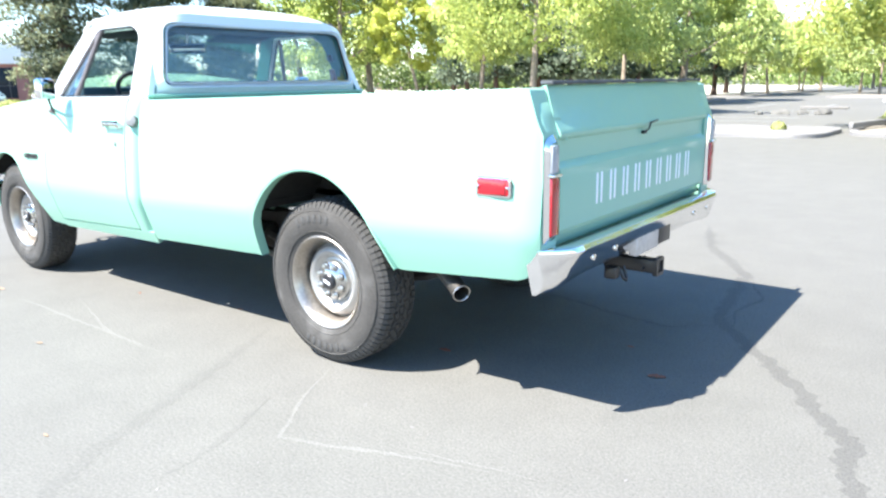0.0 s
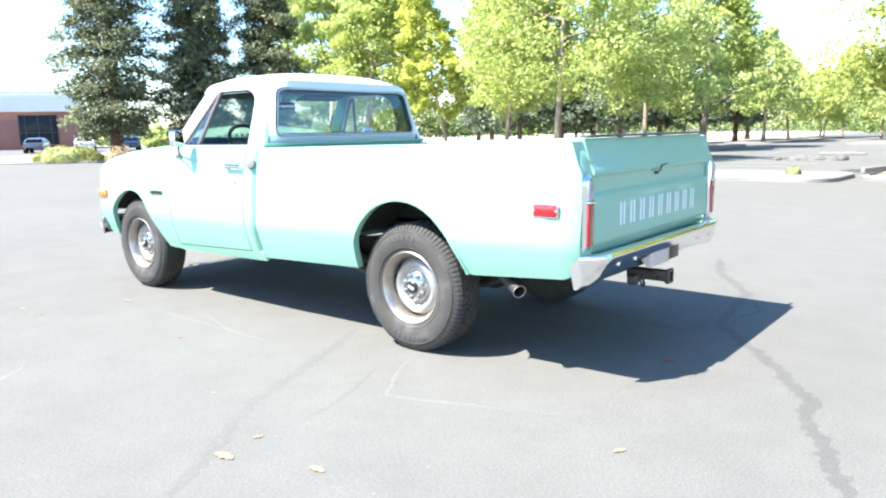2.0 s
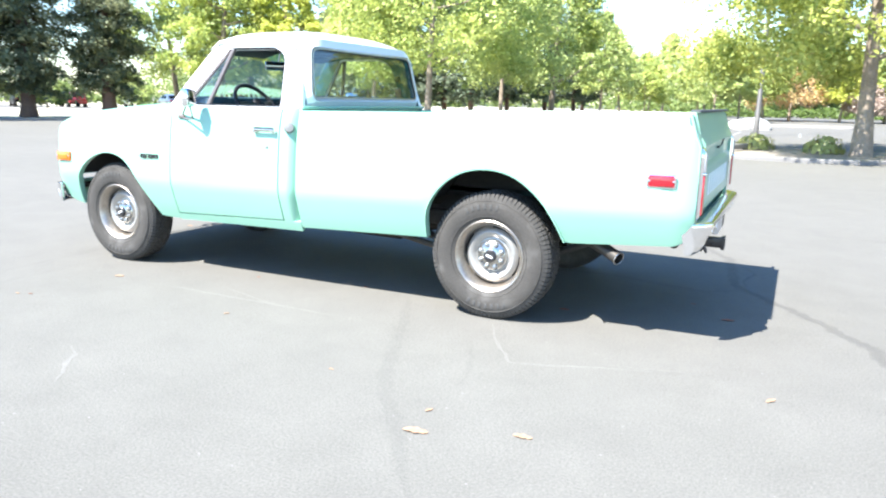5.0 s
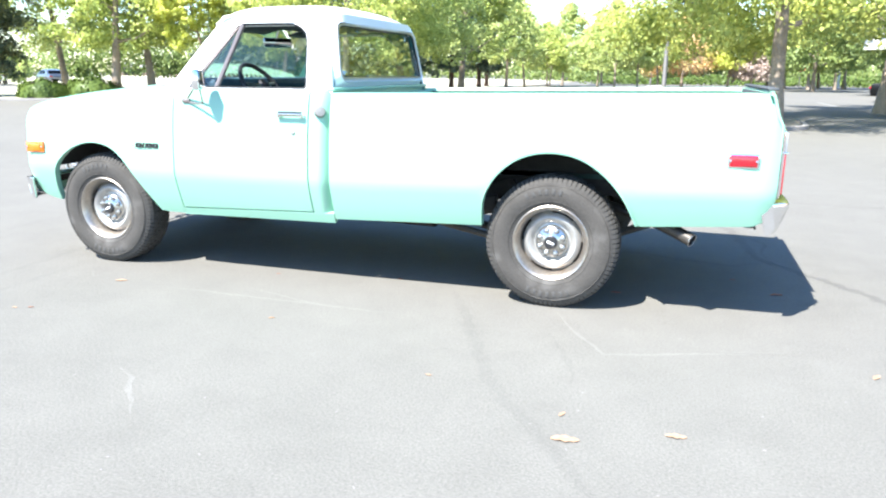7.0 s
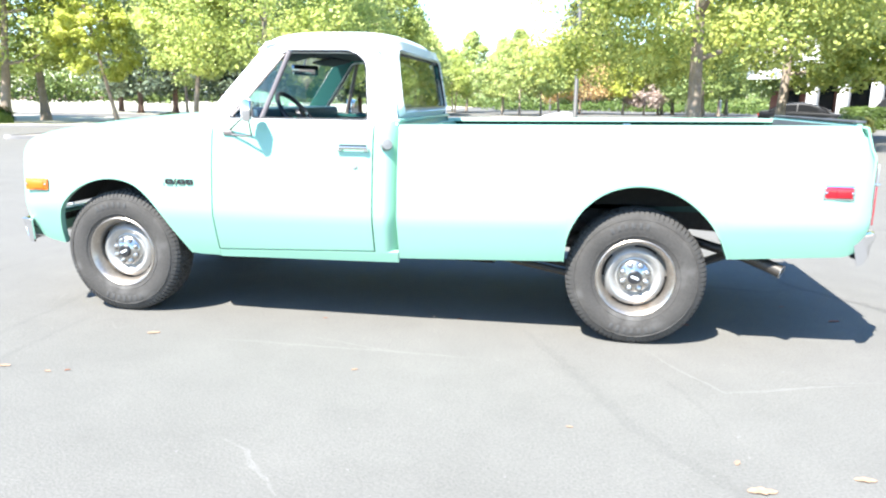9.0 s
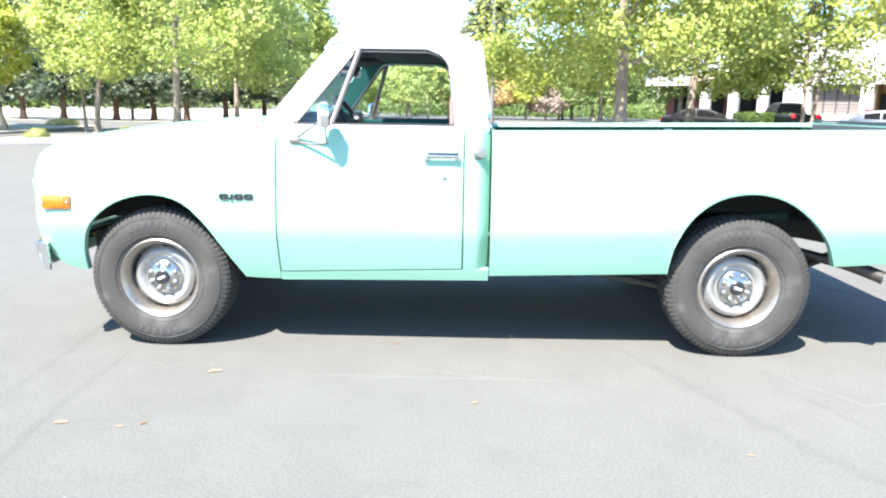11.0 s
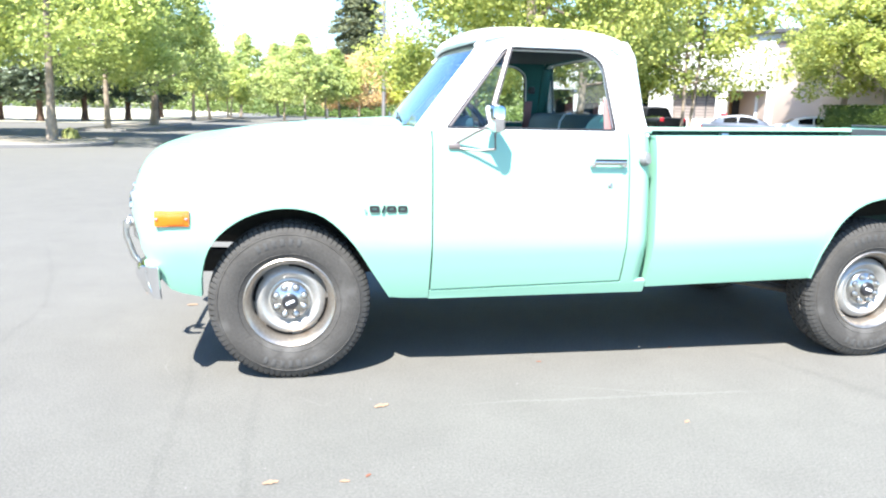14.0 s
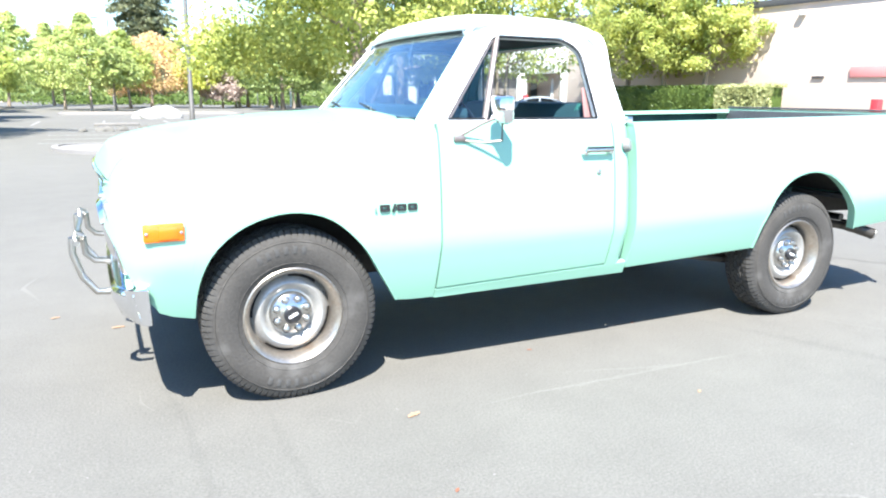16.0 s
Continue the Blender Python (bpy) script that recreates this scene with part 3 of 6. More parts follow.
    part("lock", lathe(bmesh.new(), [(0, 0.0), (0.013, 0.0), (0.013, 0.006), (0.006, 0.009), (0.0, 0.007)], 14,
                       Matrix.Translation((-1.633, s * half_width(0.985), 0.985)) @ pose(0, 0, 0, 0, 0, 180 if near else 0)), "chrome_worn", door)
    part("inner_trim", boxed((-2.03, s * 0.865, 0.86), (0.97, 0.02, 0.74), 0.008), "teal_in", door)
    # rocker and rear cab corner
    part("rocker_panel", thick(side_panel([(x, 0.396 + 0.014 * (x + 2.5)) for x in np.linspace(-2.537, -1.386, 8)], lambda x: 0.440 + 0.033 * (x + 2.525), s, 5), 0.03), "mint", truck)
    corner = [(x, 0.47) for x in np.linspace(-1.525, -1.390, 12)]
    bm = side_panel(corner, lambda x: 1.25, s, 20, lambda x: 0.07 * max(0, (x + 1.465) / 0.075) ** 2)
    part("cab_corner", thick(bm, 0.02), "mint", truck)
    # fuel filler in the cab's corner
    part("fuel_cap", lathe(bmesh.new(), [(0, 0.0), (0.036, 0.0), (0.036, 0.018), (0.030, 0.030), (0, 0.034)], 20,
                           Matrix.Translation((-1.455, s * (half_width(1.105) - 0.006), 1.115)) @ pose(0, 0, 0, -14 * s, 0, 215 if near else 0)), "fuel_metal", truck, "weathered dark metal fuel cap") if near else None
    # bed side
    low = [(x, 0.441 + 0.030 * (x + 1.39)) for x in np.linspace(-1.381, -0.44, 11)] + REAR_ARCH + [(x, 0.528 + 0.068 * (x - 0.49)) for x in np.linspace(0.51, 1.07, 8)] + [(1.10, 0.578), (1.135, 0.598), (1.155, 0.63), (1.170, 0.68), (1.178, 0.74)]

    def bed_top(x):
        return float(np.interp(x, (-1.40, 1.05, 1.105, 1.135, 1.160, 1.178), (1.219, 1.254, 1.248, 1.205, 1.14, 1.09)))

    bm = side_panel(low, bed_top, s, 24, tail_taper, lambda x, w, z: [(w - 0.006, z + 0.009), (w - 0.016, z + 0.012), (0.80, z + 0.012), (0.795, z + 0.006), (0.793, z - 0.014)])
    bed_side = part("bed_side", thick(bm, 0.012), "mint", truck)
    part("arch_lip", thick(flange(bmesh.new(), REAR_ARCH, s, 0.05, tail_taper), 0.008), "mint", bed_side)
    # inner walls carry the rail's shade in their dark green
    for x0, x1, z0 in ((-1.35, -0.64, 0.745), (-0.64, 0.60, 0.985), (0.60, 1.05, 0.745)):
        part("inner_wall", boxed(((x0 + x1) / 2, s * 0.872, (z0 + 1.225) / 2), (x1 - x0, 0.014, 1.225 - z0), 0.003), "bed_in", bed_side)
    part("stake_pocket", boxed((0.03, s * 0.842, 1.09), (0.06, 0.05, 0.24), 0.006), "plate", bed_side)
    yr = s * (half_width(0.92) - tail_taper(1.0) + 0.006)
    marker = part("side_marker", boxed((0.999, yr, 0.922), (0.142, 0.022, 0.066), 0.008), "red_lens", bed_side, "red rear side marker lens")
    part("lens_block", boxed((1.020, yr + s * 0.011, 0.922), (0.068, 0.008, 0.052), 0.003), "red_lens", marker)
    part("bezel", ring_between(bmesh.new(), [(x, yr + s * 0.008, z) for x, z in rounded([(0.923, 0.885), (1.075, 0.885), (1.075, 0.959), (0.923, 0.959)], 0.012)],
                               [(x, yr + s * 0.011, z) for x, z in rounded([(0.931, 0.892), (1.067, 0.892), (1.067, 0.952), (0.931, 0.952)], 0.01)]), "chrome", marker)
    for dx in (-0.064, 0.064):
        part("screw", lathe(bmesh.new(), [(0.0, 0.0), (0.006, 0.0), (0.006, 0.006), (0.0, 0.008)], 8, Matrix.Translation((0.999 + dx, yr + s * 0.010, 0.922)) @ pose(0, 0, 0, 0, 0, 180 if near else 0)), "chrome", marker)
    # rear post and tail lamp
    prof = [(1.065, 1.268), (1.085, 1.262), (1.118, 1.155), (1.142, 1.105), (1.144, 0.74), (1.135, 0.66), (1.11, 0.60)]
    bm = bmesh.new()
    grid(bm, [[(x, s * y, z) for x, z in prof] for y in (0.806, 0.84, 0.875, 0.912)])
    part("rear_post", thick(bm, 0.012), "mint", truck).location.x = TAIL
    outer = rounded([(s * 0.818, 0.728), (s * 0.912, 0.718), (s * 0.912, 1.095), (s * 0.833, 1.11)], [0.014, 0.014, 0.05, 0.02], 5)
    inner = rounded([(s * 0.835, 0.748), (s * 0.895, 0.741), (s * 0.895, 1.075), (s * 0.845, 1.085)], [0.008, 0.008, 0.03, 0.012], 5)
    bm = bmesh.new()
    ring_between(bm, [(1.146, y, z) for y, z in outer], [(1.161, y, z) for y, z in inner])
    ring_between(bm, [(1.161, y, z) for y, z in inner], [(1.154, y * 0.998, z) for y, z in inner])
    lamp = part("tail_lamp", bm, "chrome", truck, "tall tail lamp in a chrome bezel")
    lamp.location.x = TAIL
    part("red_lens", boxed((1.161, s * 0.865, 0.852), (0.018, 0.058, 0.212), 0.006), "red_lens", lamp, "red tail lamp lens")
    part("divider", boxed((1.170, s * 0.868, 0.965), (0.020, 0.066, 0.010), 0.003), "chrome", lamp)
    part("reverse_lens", boxed((1.161, s * 0.868, 1.022), (0.018, 0.050, 0.100), 0.006), "clear_lens", lamp, "grey clear reversing lens")

# hood, cowl and front
bm = bmesh.new()
def hood_point(x, y):
    """The hood's skin, its front edge bowed forward in the middle."""
    crown = 1 - (y / 0.715) ** 2
    return (x - 0.05 * crown * min(1.0, max(0.0, (-3.72 - x) / 0.2)), y, hood_z(x) + 0.006 + 0.028 * crown)


xs = list(np.linspace(-3.935, -3.86, 5)) + list(np.linspace(-3.80, -2.66, 14))
grid(bm, [[hood_point(x, y) for y in np.linspace(-0.715, 0.715, 19)] for x in xs])
hood = part("hood", thick(bm, 0.015), "mint", truck)
part("hood_molding", tube(bmesh.new(), [Vector(hood_point(-3.937, y)) + Vector((-0.004, 0, -0.008)) for y in np.linspace(-0.69, 0.69, 15)], 0.009, 8), "chrome", hood)
bm = bmesh.new()
grid(bm, [[(x, y, z + 0.02 * (1 - (y / 0.80) ** 2)) for y in np.linspace(-0.80, 0.80, 13)] for x, z in ((-2.655, 1.236), (-2.60, 1.250), (-2.52, 1.246))])
cowl = part("cowl", thick(bm, 0.01), "mint", truck)
for k in range(22):
    part("slot", boxed((-2.605, -0.63 + k * 0.06, 1.272 - 0.02 * ((-0.63 + k * 0.06) / 0.8) ** 2), (0.03, 0.03, 0.004)), "black", cowl)
LEAN = Matrix.Rotation(radians(-10), 4, "Y")  # the grille leans forward at the top


def face_x(z):
    return -3.935 - 0.176 * (z - 0.84)


front = part("front_panel", boxed((-3.905, 0, 0.80), (0.04, 1.50, 0.32), 0.018, LEAN), "mint", truck)
bm = bmesh.new()
across = np.linspace(-0.715, 0.715, 15)
grid(bm, [[tuple(Vector(hood_point(-3.934, y)) + Vector((0.006, 0, -0.016))) for y in across], [(-3.944, y, 0.950) for y in across]])
part("header_panel", thick(bm, 0.008), "mint", front)
for z in (0.660, 0.945):
    part("grille_frame", boxed((face_x(z), 0, z), (0.045, 1.52 if z < 0.8 else 1.40, 0.035), 0.012, LEAN), "chrome", front)
for s in (-1, 1):
    part("frame_end", boxed((-3.914, s * 0.785, 0.78), (0.05, 0.05, 0.31), 0.014, LEAN), "chrome_worn", front)
    part("lamp_panel", boxed((-3.922, s * 0.665, 0.79), (0.03, 0.24, 0.30), 0.012, LEAN), "chrome_worn", front)
for k in range(7):
    z = 0.69 + k * 0.036
    part("grille_bar", boxed((face_x(z), 0, z), (0.03, 1.06, 0.012), 0.004, LEAN), "chrome_worn", front)
part("grille_band", boxed((-3.950, 0, 0.80), (0.03, 1.10, 0.07), 0.012, LEAN), "mint", front)
part("splash_pan", boxed((-3.862, 0, 0.592), (0.085, 1.70, 0.024), 0.006), "mint", front)
for s in (-1, 1):
    lamp = part("headlamp_bezel", lathe(bmesh.new(), [(0.135, 0.0), (0.135, 0.03), (0.118, 0.05), (0.100, 0.03), (0.096, 0.01)], 32, Matrix.Translation((-3.918, s * 0.655, 0.81)) @ LEAN @ pose(0, 0, 0, 0, 0, 90)), "chrome", front, "round chrome headlamp surround")
    part("headlamp", lathe(bmesh.new(), [(0.100, 0.0), (0.098, 0.012), (0.06, 0.03), (0.0, 0.038)], 28, Matrix.Translation((-3.928, s * 0.655, 0.81)) @ LEAN @ pose(0, 0, 0, 0, 0, 90)), "clear_lens", lamp)

# front bumper with a chrome guard
bm = bmesh.new()
sec = ((0.02, 0.590), (-0.045, 0.588), (-0.064, 0.57), (-0.066, 0.53), (-0.035, 0.46), (0.0, 0.432))
rows = []
for y in np.linspace(-0.955, 0.955, 31):
    e = max(0, abs(y) - 0.80) / 0.155
    off = -3.908 + 0.055 * e**2.0 + 0.02 * (abs(y) / 0.955) ** 2
    rows.append([(off + dx * (1 - 0.3 * e), y * (1 - 0.02 * e), z) for dx, z in sec])
grid(bm, rows)
bumper = part("front_bumper", thick(bm, 0.012), "chrome", truck, "chrome front bumper")
for s in (-1, 1):
    bm = bmesh.new()
    grid(bm, [[(-3.915, s * 0.915, 0.588), (-3.87, s * 0.940, 0.588), (-3.824, s * 0.946, 0.582)], [(-3.87, s * 0.915, 0.45), (-3.85, s * 0.938, 0.437), (-3.818, s * 0.944, 0.436)]])
    part("bumper_end", thick(bm, 0.012), "chrome", bumper)
for y in (-0.36, 0.36):
    guard = part("bumper_guard", tube(bmesh.new(), [(-3.955, y, 0.45), (-4.02, y, 0.455), (-4.075, y, 0.53), (-4.108, y, 0.64), (-4.106, y, 0.715), (-4.085, y, 0.738), (-4.060, y, 0.722)], 0.016, 10), "chrome_worn", bumper, "upright chrome grille guard bar")
    part("brace", tube(bmesh.new(), [(-4.060, y, 0.722), (-4.055, y, 0.64), (-4.02, y, 0.605), (-3.955, y, 0.595)], 0.014, 8), "chrome_worn", guard)
part("guard_bar", tube(bmesh.new(), [(-4.085, -0.42, 0.70), (-4.09, 0, 0.70), (-4.085, 0.42, 0.70)], 0.013, 8), "chrome_worn", bumper)

# greenhouse: sides, rear panel, roof
def glass_y(z):
    return 0.865 - (z - 1.245) * 0.36


side_out = rounded([(-2.628, 1.228), (-2.262, 1.672), (-2.19, 1.712), (-1.60, 1.718), (-1.492, 1.672), (-1.398, 1.228)], [0.01, 0.03, 0.05, 0.08, 0.09, 0.01], 5)
side_in = rounded([(-2.466, 1.250), (-2.148, 1.650), (-2.10, 1.660), (-1.71, 1.658), (-1.622, 1.60), (-1.578, 1.250)], [0.02, 0.02, 0.02, 0.06, 0.09, 0.02], 5)
for s in (-1, 1):
    bm = ring_between(bmesh.new(), [(x, s * glass_y(z), z) for x, z in side_out], [(x, s * (glass_y(z) + 0.004), z) for x, z in side_in])
    frame_side = part("cab_side", thick(bm, 0.04), "white", truck, "white painted cab pillars and window frame")
    bm = ring_between(bmesh.new(), [(x, s * (glass_y(z) - 0.044), z) for x, z in side_out], [(x, s * (glass_y(z) - 0.040), z) for x, z in side_in])
    part("inner_lining", thick(bm, 0.006), "teal_in", frame_side)
    bm = ring_between(bmesh.new(), [(x, s * (glass_y(z) + 0.005), z) for x, z in side_in], [(x * 0.975 - 0.050, s * (glass_y(z) + 0.002), 1.45 + (z - 1.45) * 0.945) for x, z in side_in])
    part("window_seal", thick(bm, 0.012), "black", frame_side)
    part("window_post", tube(bmesh.new(), [(-2.252, s * (glass_y(1.25) - 0.008), 1.245), (-2.112, s * (glass_y(1.66) - 0.008), 1.658)], 0.016, 8), "trim_dull", frame_side)
    bm = bmesh.new()
    fan(bm, [(x, s * (glass_y(z) - 0.012), z) for x, z in ((-2.452, 1.252), (-2.255, 1.252), (-2.120, 1.645))])
    part("vent_window", thick(bm, 0.004), "glass", frame_side).visible_shadow = False
    part("vent_rim", tube(bmesh.new(), [(-2.446, s * (glass_y(1.25) - 0.006), 1.254), (-2.138, s * (glass_y(1.65) - 0.006), 1.645)], 0.008, 6), "trim_dull", frame_side)
    part("drip_rail", tube(bmesh.new(), [(-2.30, s * (glass_y(1.66) + 0.010), 1.655), (-2.245, s * (glass_y(1.70) + 0.012), 1.700), (-2.15, s * (glass_y(1.70) + 0.016), 1.716), (-1.68, s * (glass_y(1.70) + 0.016), 1.716), (-1.60, s * (glass_y(1.70) + 0.014), 1.702), (-1.54, s * (glass_y(1.63) + 0.012), 1.655)], 0.011, 8), "white", frame_side)
    part("sill_trim", tube(bmesh.new(), [(-2.46, s * (glass_y(1.25) + 0.01), 1.240), (-1.56, s * (glass_y(1.25) + 0.01), 1.240)], 0.009, 8), "white", frame_side)
    if s > 0:
        bm = bmesh.new()
        fan(bm, [(x, s * (glass_y(z) - 0.016), z) for x, z in side_in])
        part("side_glass", thick(bm, 0.004), "glass", frame_side).visible_shadow = False


def rear_x(z):
    return -1.398 - 0.15 * (z - 1.24)


out = rounded([(-0.858, 1.238), (0.858, 1.238), (0.735, 1.650), (0.60, 1.714), (-0.60, 1.714), (-0.735, 1.650)], [0.01, 0.01, 0.10, 0.12, 0.12, 0.10], 6)
inn = rounded([(-0.748, 1.316), (0.748, 1.316), (0.684, 1.640), (0.61, 1.658), (-0.61, 1.658), (-0.684, 1.640)], [0.05, 0.05, 0.035, 0.03, 0.03, 0.035], 6)
rear_panel = part("cab_rear", thick(ring_between(bmesh.new(), [(rear_x(z) - 0.10 * (abs(y) / 0.86) ** 6, y, z) for y, z in out], [(rear_x(z), y, z) for y, z in inn]), 0.03), "white", truck, "white cab rear panel")
trim = [(y * 0.985, 1.487 + (z - 1.487) * 0.955) for y, z in inn]
part("window_trim", thick(ring_between(bmesh.new(), [(rear_x(z) + 0.008, y, z) for y, z in inn], [(rear_x(z) + 0.008, y, z) for y, z in trim]), 0.012), "chrome_worn", rear_panel)
seal = [(y * 0.981, 1.487 + (z - 1.487) * 0.945) for y, z in inn]
part("window_seal", thick(ring_between(bmesh.new(), [(rear_x(z) + 0.002, y, z) for y, z in trim], [(rear_x(z) + 0.002, y, z) for y, z in seal]), 0.012), "black", rear_panel)
part("inner_lining", thick(ring_between(bmesh.new(), [(rear_x(z) - 0.036, y * 0.95, z) for y, z in out], [(rear_x(z) - 0.034, y, z) for y, z in inn]), 0.006), "teal_in", rear_panel)
bm = bmesh.new()
fan(bm, [(rear_x(z) - 0.006, y, z) for y, z in trim])
part("rear_window", thick(bm, 0.004), "glass_rear", rear_panel).visible_shadow = False
part("cab_back", boxed((-1.42, 0, 0.86), (0.03, 1.72, 0.78), 0.006), "mint", truck)
part("back_ledge", boxed((-1.408, 0, 1.252), (0.05, 1.74, 0.022), 0.008), "mint", rear_panel)

bm = bmesh.new()
rows = []
for u in np.linspace(-1, 1, 25):
    row = []
    for v in np.linspace(-1, 1, 25):
        su, sv = math.copysign(abs(u) ** 0.72, u), math.copysign(abs(v) ** 0.72, v)
        x = -1.888 + su * 0.412 * (1 - 0.05 * abs(sv) ** 8) - 0.06 * (1 - sv * sv) * (u < 0) * abs(su) + 0.03 * (1 - sv * sv) * (u > 0) * abs(su)
        y = sv * 0.726 * (1 - (0.10 if u < 0 else 0.02) * abs(su) ** 8)
        crown = (max(0, 1 - abs(su) ** 3.4) * max(0, 1 - abs(sv) ** 3.2)) ** 0.5
        row.append((x, y, 1.694 + 0.108 * crown))
    rows.append([(x, y, z - 0.03) for x, y, z in row[:1]] + row + [(x, y, z - 0.03) for x, y, z in row[-1:]])
rows.append([(x + 0.012, y, z - 0.035) for x, y, z in rows[-1]])
grid(bm, rows)
roof = part("roof", thick(bm, 0.012), "white", truck, "white painted roof")
bm = bmesh.new()
grid(bm, [[(x - 0.055 * (1 - (y / 0.70) ** 2), y, z) for y in np.linspace(-0.70, 0.70, 15)] for x, z in ((-2.288, 1.692), (-2.268, 1.712), (-2.20, 1.722))])
part("roof_lip", thick(bm, 0.014), "white", roof)
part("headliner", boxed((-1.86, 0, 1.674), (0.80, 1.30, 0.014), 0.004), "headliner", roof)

# windscreen
bm = bmesh.new()
ys = np.linspace(-1, 1, 17)
rows = [[(xb - 0.075 * (1 - q * q), q * yb, zb) for q in ys] for xb, yb, zb in ((-2.600, 0.84, 1.255), (-2.482, 0.795, 1.402), (-2.362, 0.745, 1.548), (-2.258, 0.70, 1.676))]
grid(bm, rows)
wind = part("windscreen", thick(bm, 0.005), "glass_wind", truck, "curved clear windscreen")
wind.visible_shadow = False
edge = rows[0] + [r[-1] for r in rows[1:-1]] + rows[-1][::-1] + [r[0] for r in rows[1:-1]][::-1]
part("windscreen_seal", tube(bmesh.new(), edge + edge[:1], 0.007, 6, False), "black", wind)
for s in (-1, 1):
    part("windscreen_pillar", tube(bmesh.new(), [(-2.606, s * 0.852, 1.245), (-2.488, s * 0.808, 1.395), (-2.366, s * 0.758, 1.545), (-2.262, s * 0.710, 1.675)], 0.013, 10), "white", truck)
for y0 in (-0.42, 0.12):
    wiper = part("wiper", tube(bmesh.new(), [(-2.68, y0, 1.268), (-2.645, y0 + 0.10, 1.295), (-2.628, y0 + 0.22, 1.305)], 0.006, 6), "chrome_worn", wind)
    part("blade", tube(bmesh.new(), [(-2.655, y0 + 0.02, 1.285), (-2.618, y0 + 0.36, 1.318)], 0.006, 6), "black", wiper)

# inside the cab
part("cab_floor", boxed((-2.05, 0, 0.52), (1.22, 1.70, 0.03)), "teal_dark", truck)
part("firewall", boxed((-2.66, 0, 0.82), (0.03, 1.70, 0.64)), "teal_in", truck)
dash = part("dashboard", boxed((-2.46, 0, 1.14), (0.30, 1.66, 0.20), 0.05), "teal_in", truck, "teal dashboard")
part("dash_pad", boxed((-2.41, 0, 1.268), (0.22, 1.58, 0.09), 0.03), "teal_dark", dash)
part("gauge_cluster", boxed((-2.305, -0.40, 1.15), (0.02, 0.46, 0.11), 0.008), "cap_black", dash)
bench = part("bench_seat", boxed((-1.80, 0, 0.80), (0.52, 1.46, 0.18), 0.05), "teal_dark", truck, "dark teal bench seat with a pale stripe")
back = part("seat_back", boxed((-1.555, 0, 1.085), (0.15, 1.44, 0.50), 0.06, Matrix.Rotation(radians(10), 4, "Y")), "teal_dark", bench)
part("stripe", boxed((-1.560, -0.02, 1.087), (0.152, 0.13, 0.504), 0.062, Matrix.Rotation(radians(10), 4, "Y")), "vinyl_stripe", back)
part("seat_edge", boxed((-1.56, -0.665, 1.12), (0.12, 0.09, 0.44), 0.05, Matrix.Rotation(radians(10), 4, "Y")), "teal_in", back)
column = part("steering_column", tube(bmesh.new(), [(-2.48, -0.40, 1.02), (-2.20, -0.40, 1.235)], 0.026, 10), "teal_in", truck)
tilt = Matrix.Translation((-2.185, -0.40, 1.245)) @ Matrix.Rotation(radians(-38), 4, "Y")
ring = [tilt @ Vector((0.0, 0.20 * math.cos(a), 0.20 * math.sin(a))) for a in np.linspace(0, 2 * math.pi, 37)]
steer = part("steering_wheel", tube(bmesh.new(), ring, 0.0155, 8, False), "cap_black", column, "thin black steering wheel")
for a in (10, 170, 270):
    part("spoke", tube(bmesh.new(), [tilt @ Vector((0.03, 0, 0)), tilt @ Vector((0, 0.20 * math.cos(radians(a)), 0.20 * math.sin(radians(a))))], 0.012, 6), "chrome_worn", steer)
part("horn_button", lathe(bmesh.new(), [(0, -0.03), (0.05, -0.02), (0.055, 0.0), (0.0, 0.03)], 16, tilt @ pose(0.02, 0, 0, 0, 0, 90)), "cap_black", steer)
rv = part("rear_view_mirror", boxed((-2.285, 0.0, 1.568), (0.03, 0.25, 0.072), 0.012, Matrix.Rotation(radians(-24), 4, "Z")), "mirror", truck, "bright rear view mirror")
part("mirror_stem", tube(bmesh.new(), [(-2.29, 0.0, 1.595), (-2.27, 0.0, 1.68)], 0.007, 6), "chrome_worn", rv)
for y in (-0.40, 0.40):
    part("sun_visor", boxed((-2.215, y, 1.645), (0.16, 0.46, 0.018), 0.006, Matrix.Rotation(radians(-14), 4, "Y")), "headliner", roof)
for s in (-1, 1):
    belt = part("seat_belt", boxed((-1.585, s * 0.775, 1.29), (0.055, 0.012, 0.25), 0.004, Matrix.Rotation(radians(s * 14), 4, "X")), "red_belt", truck, "faded red seat belt webbing")
    part("belt_anchor", boxed((-1.575, s * 0.728, 1.49), (0.05, 0.03, 0.05), 0.008), "black", belt)
    part("pillar_trim", boxed((-1.475, s * 0.745, 1.45), (0.07, 0.03, 0.40), 0.012, Matrix.Rotation(radians(s * 19), 4, "X")), "teal_in", truck)

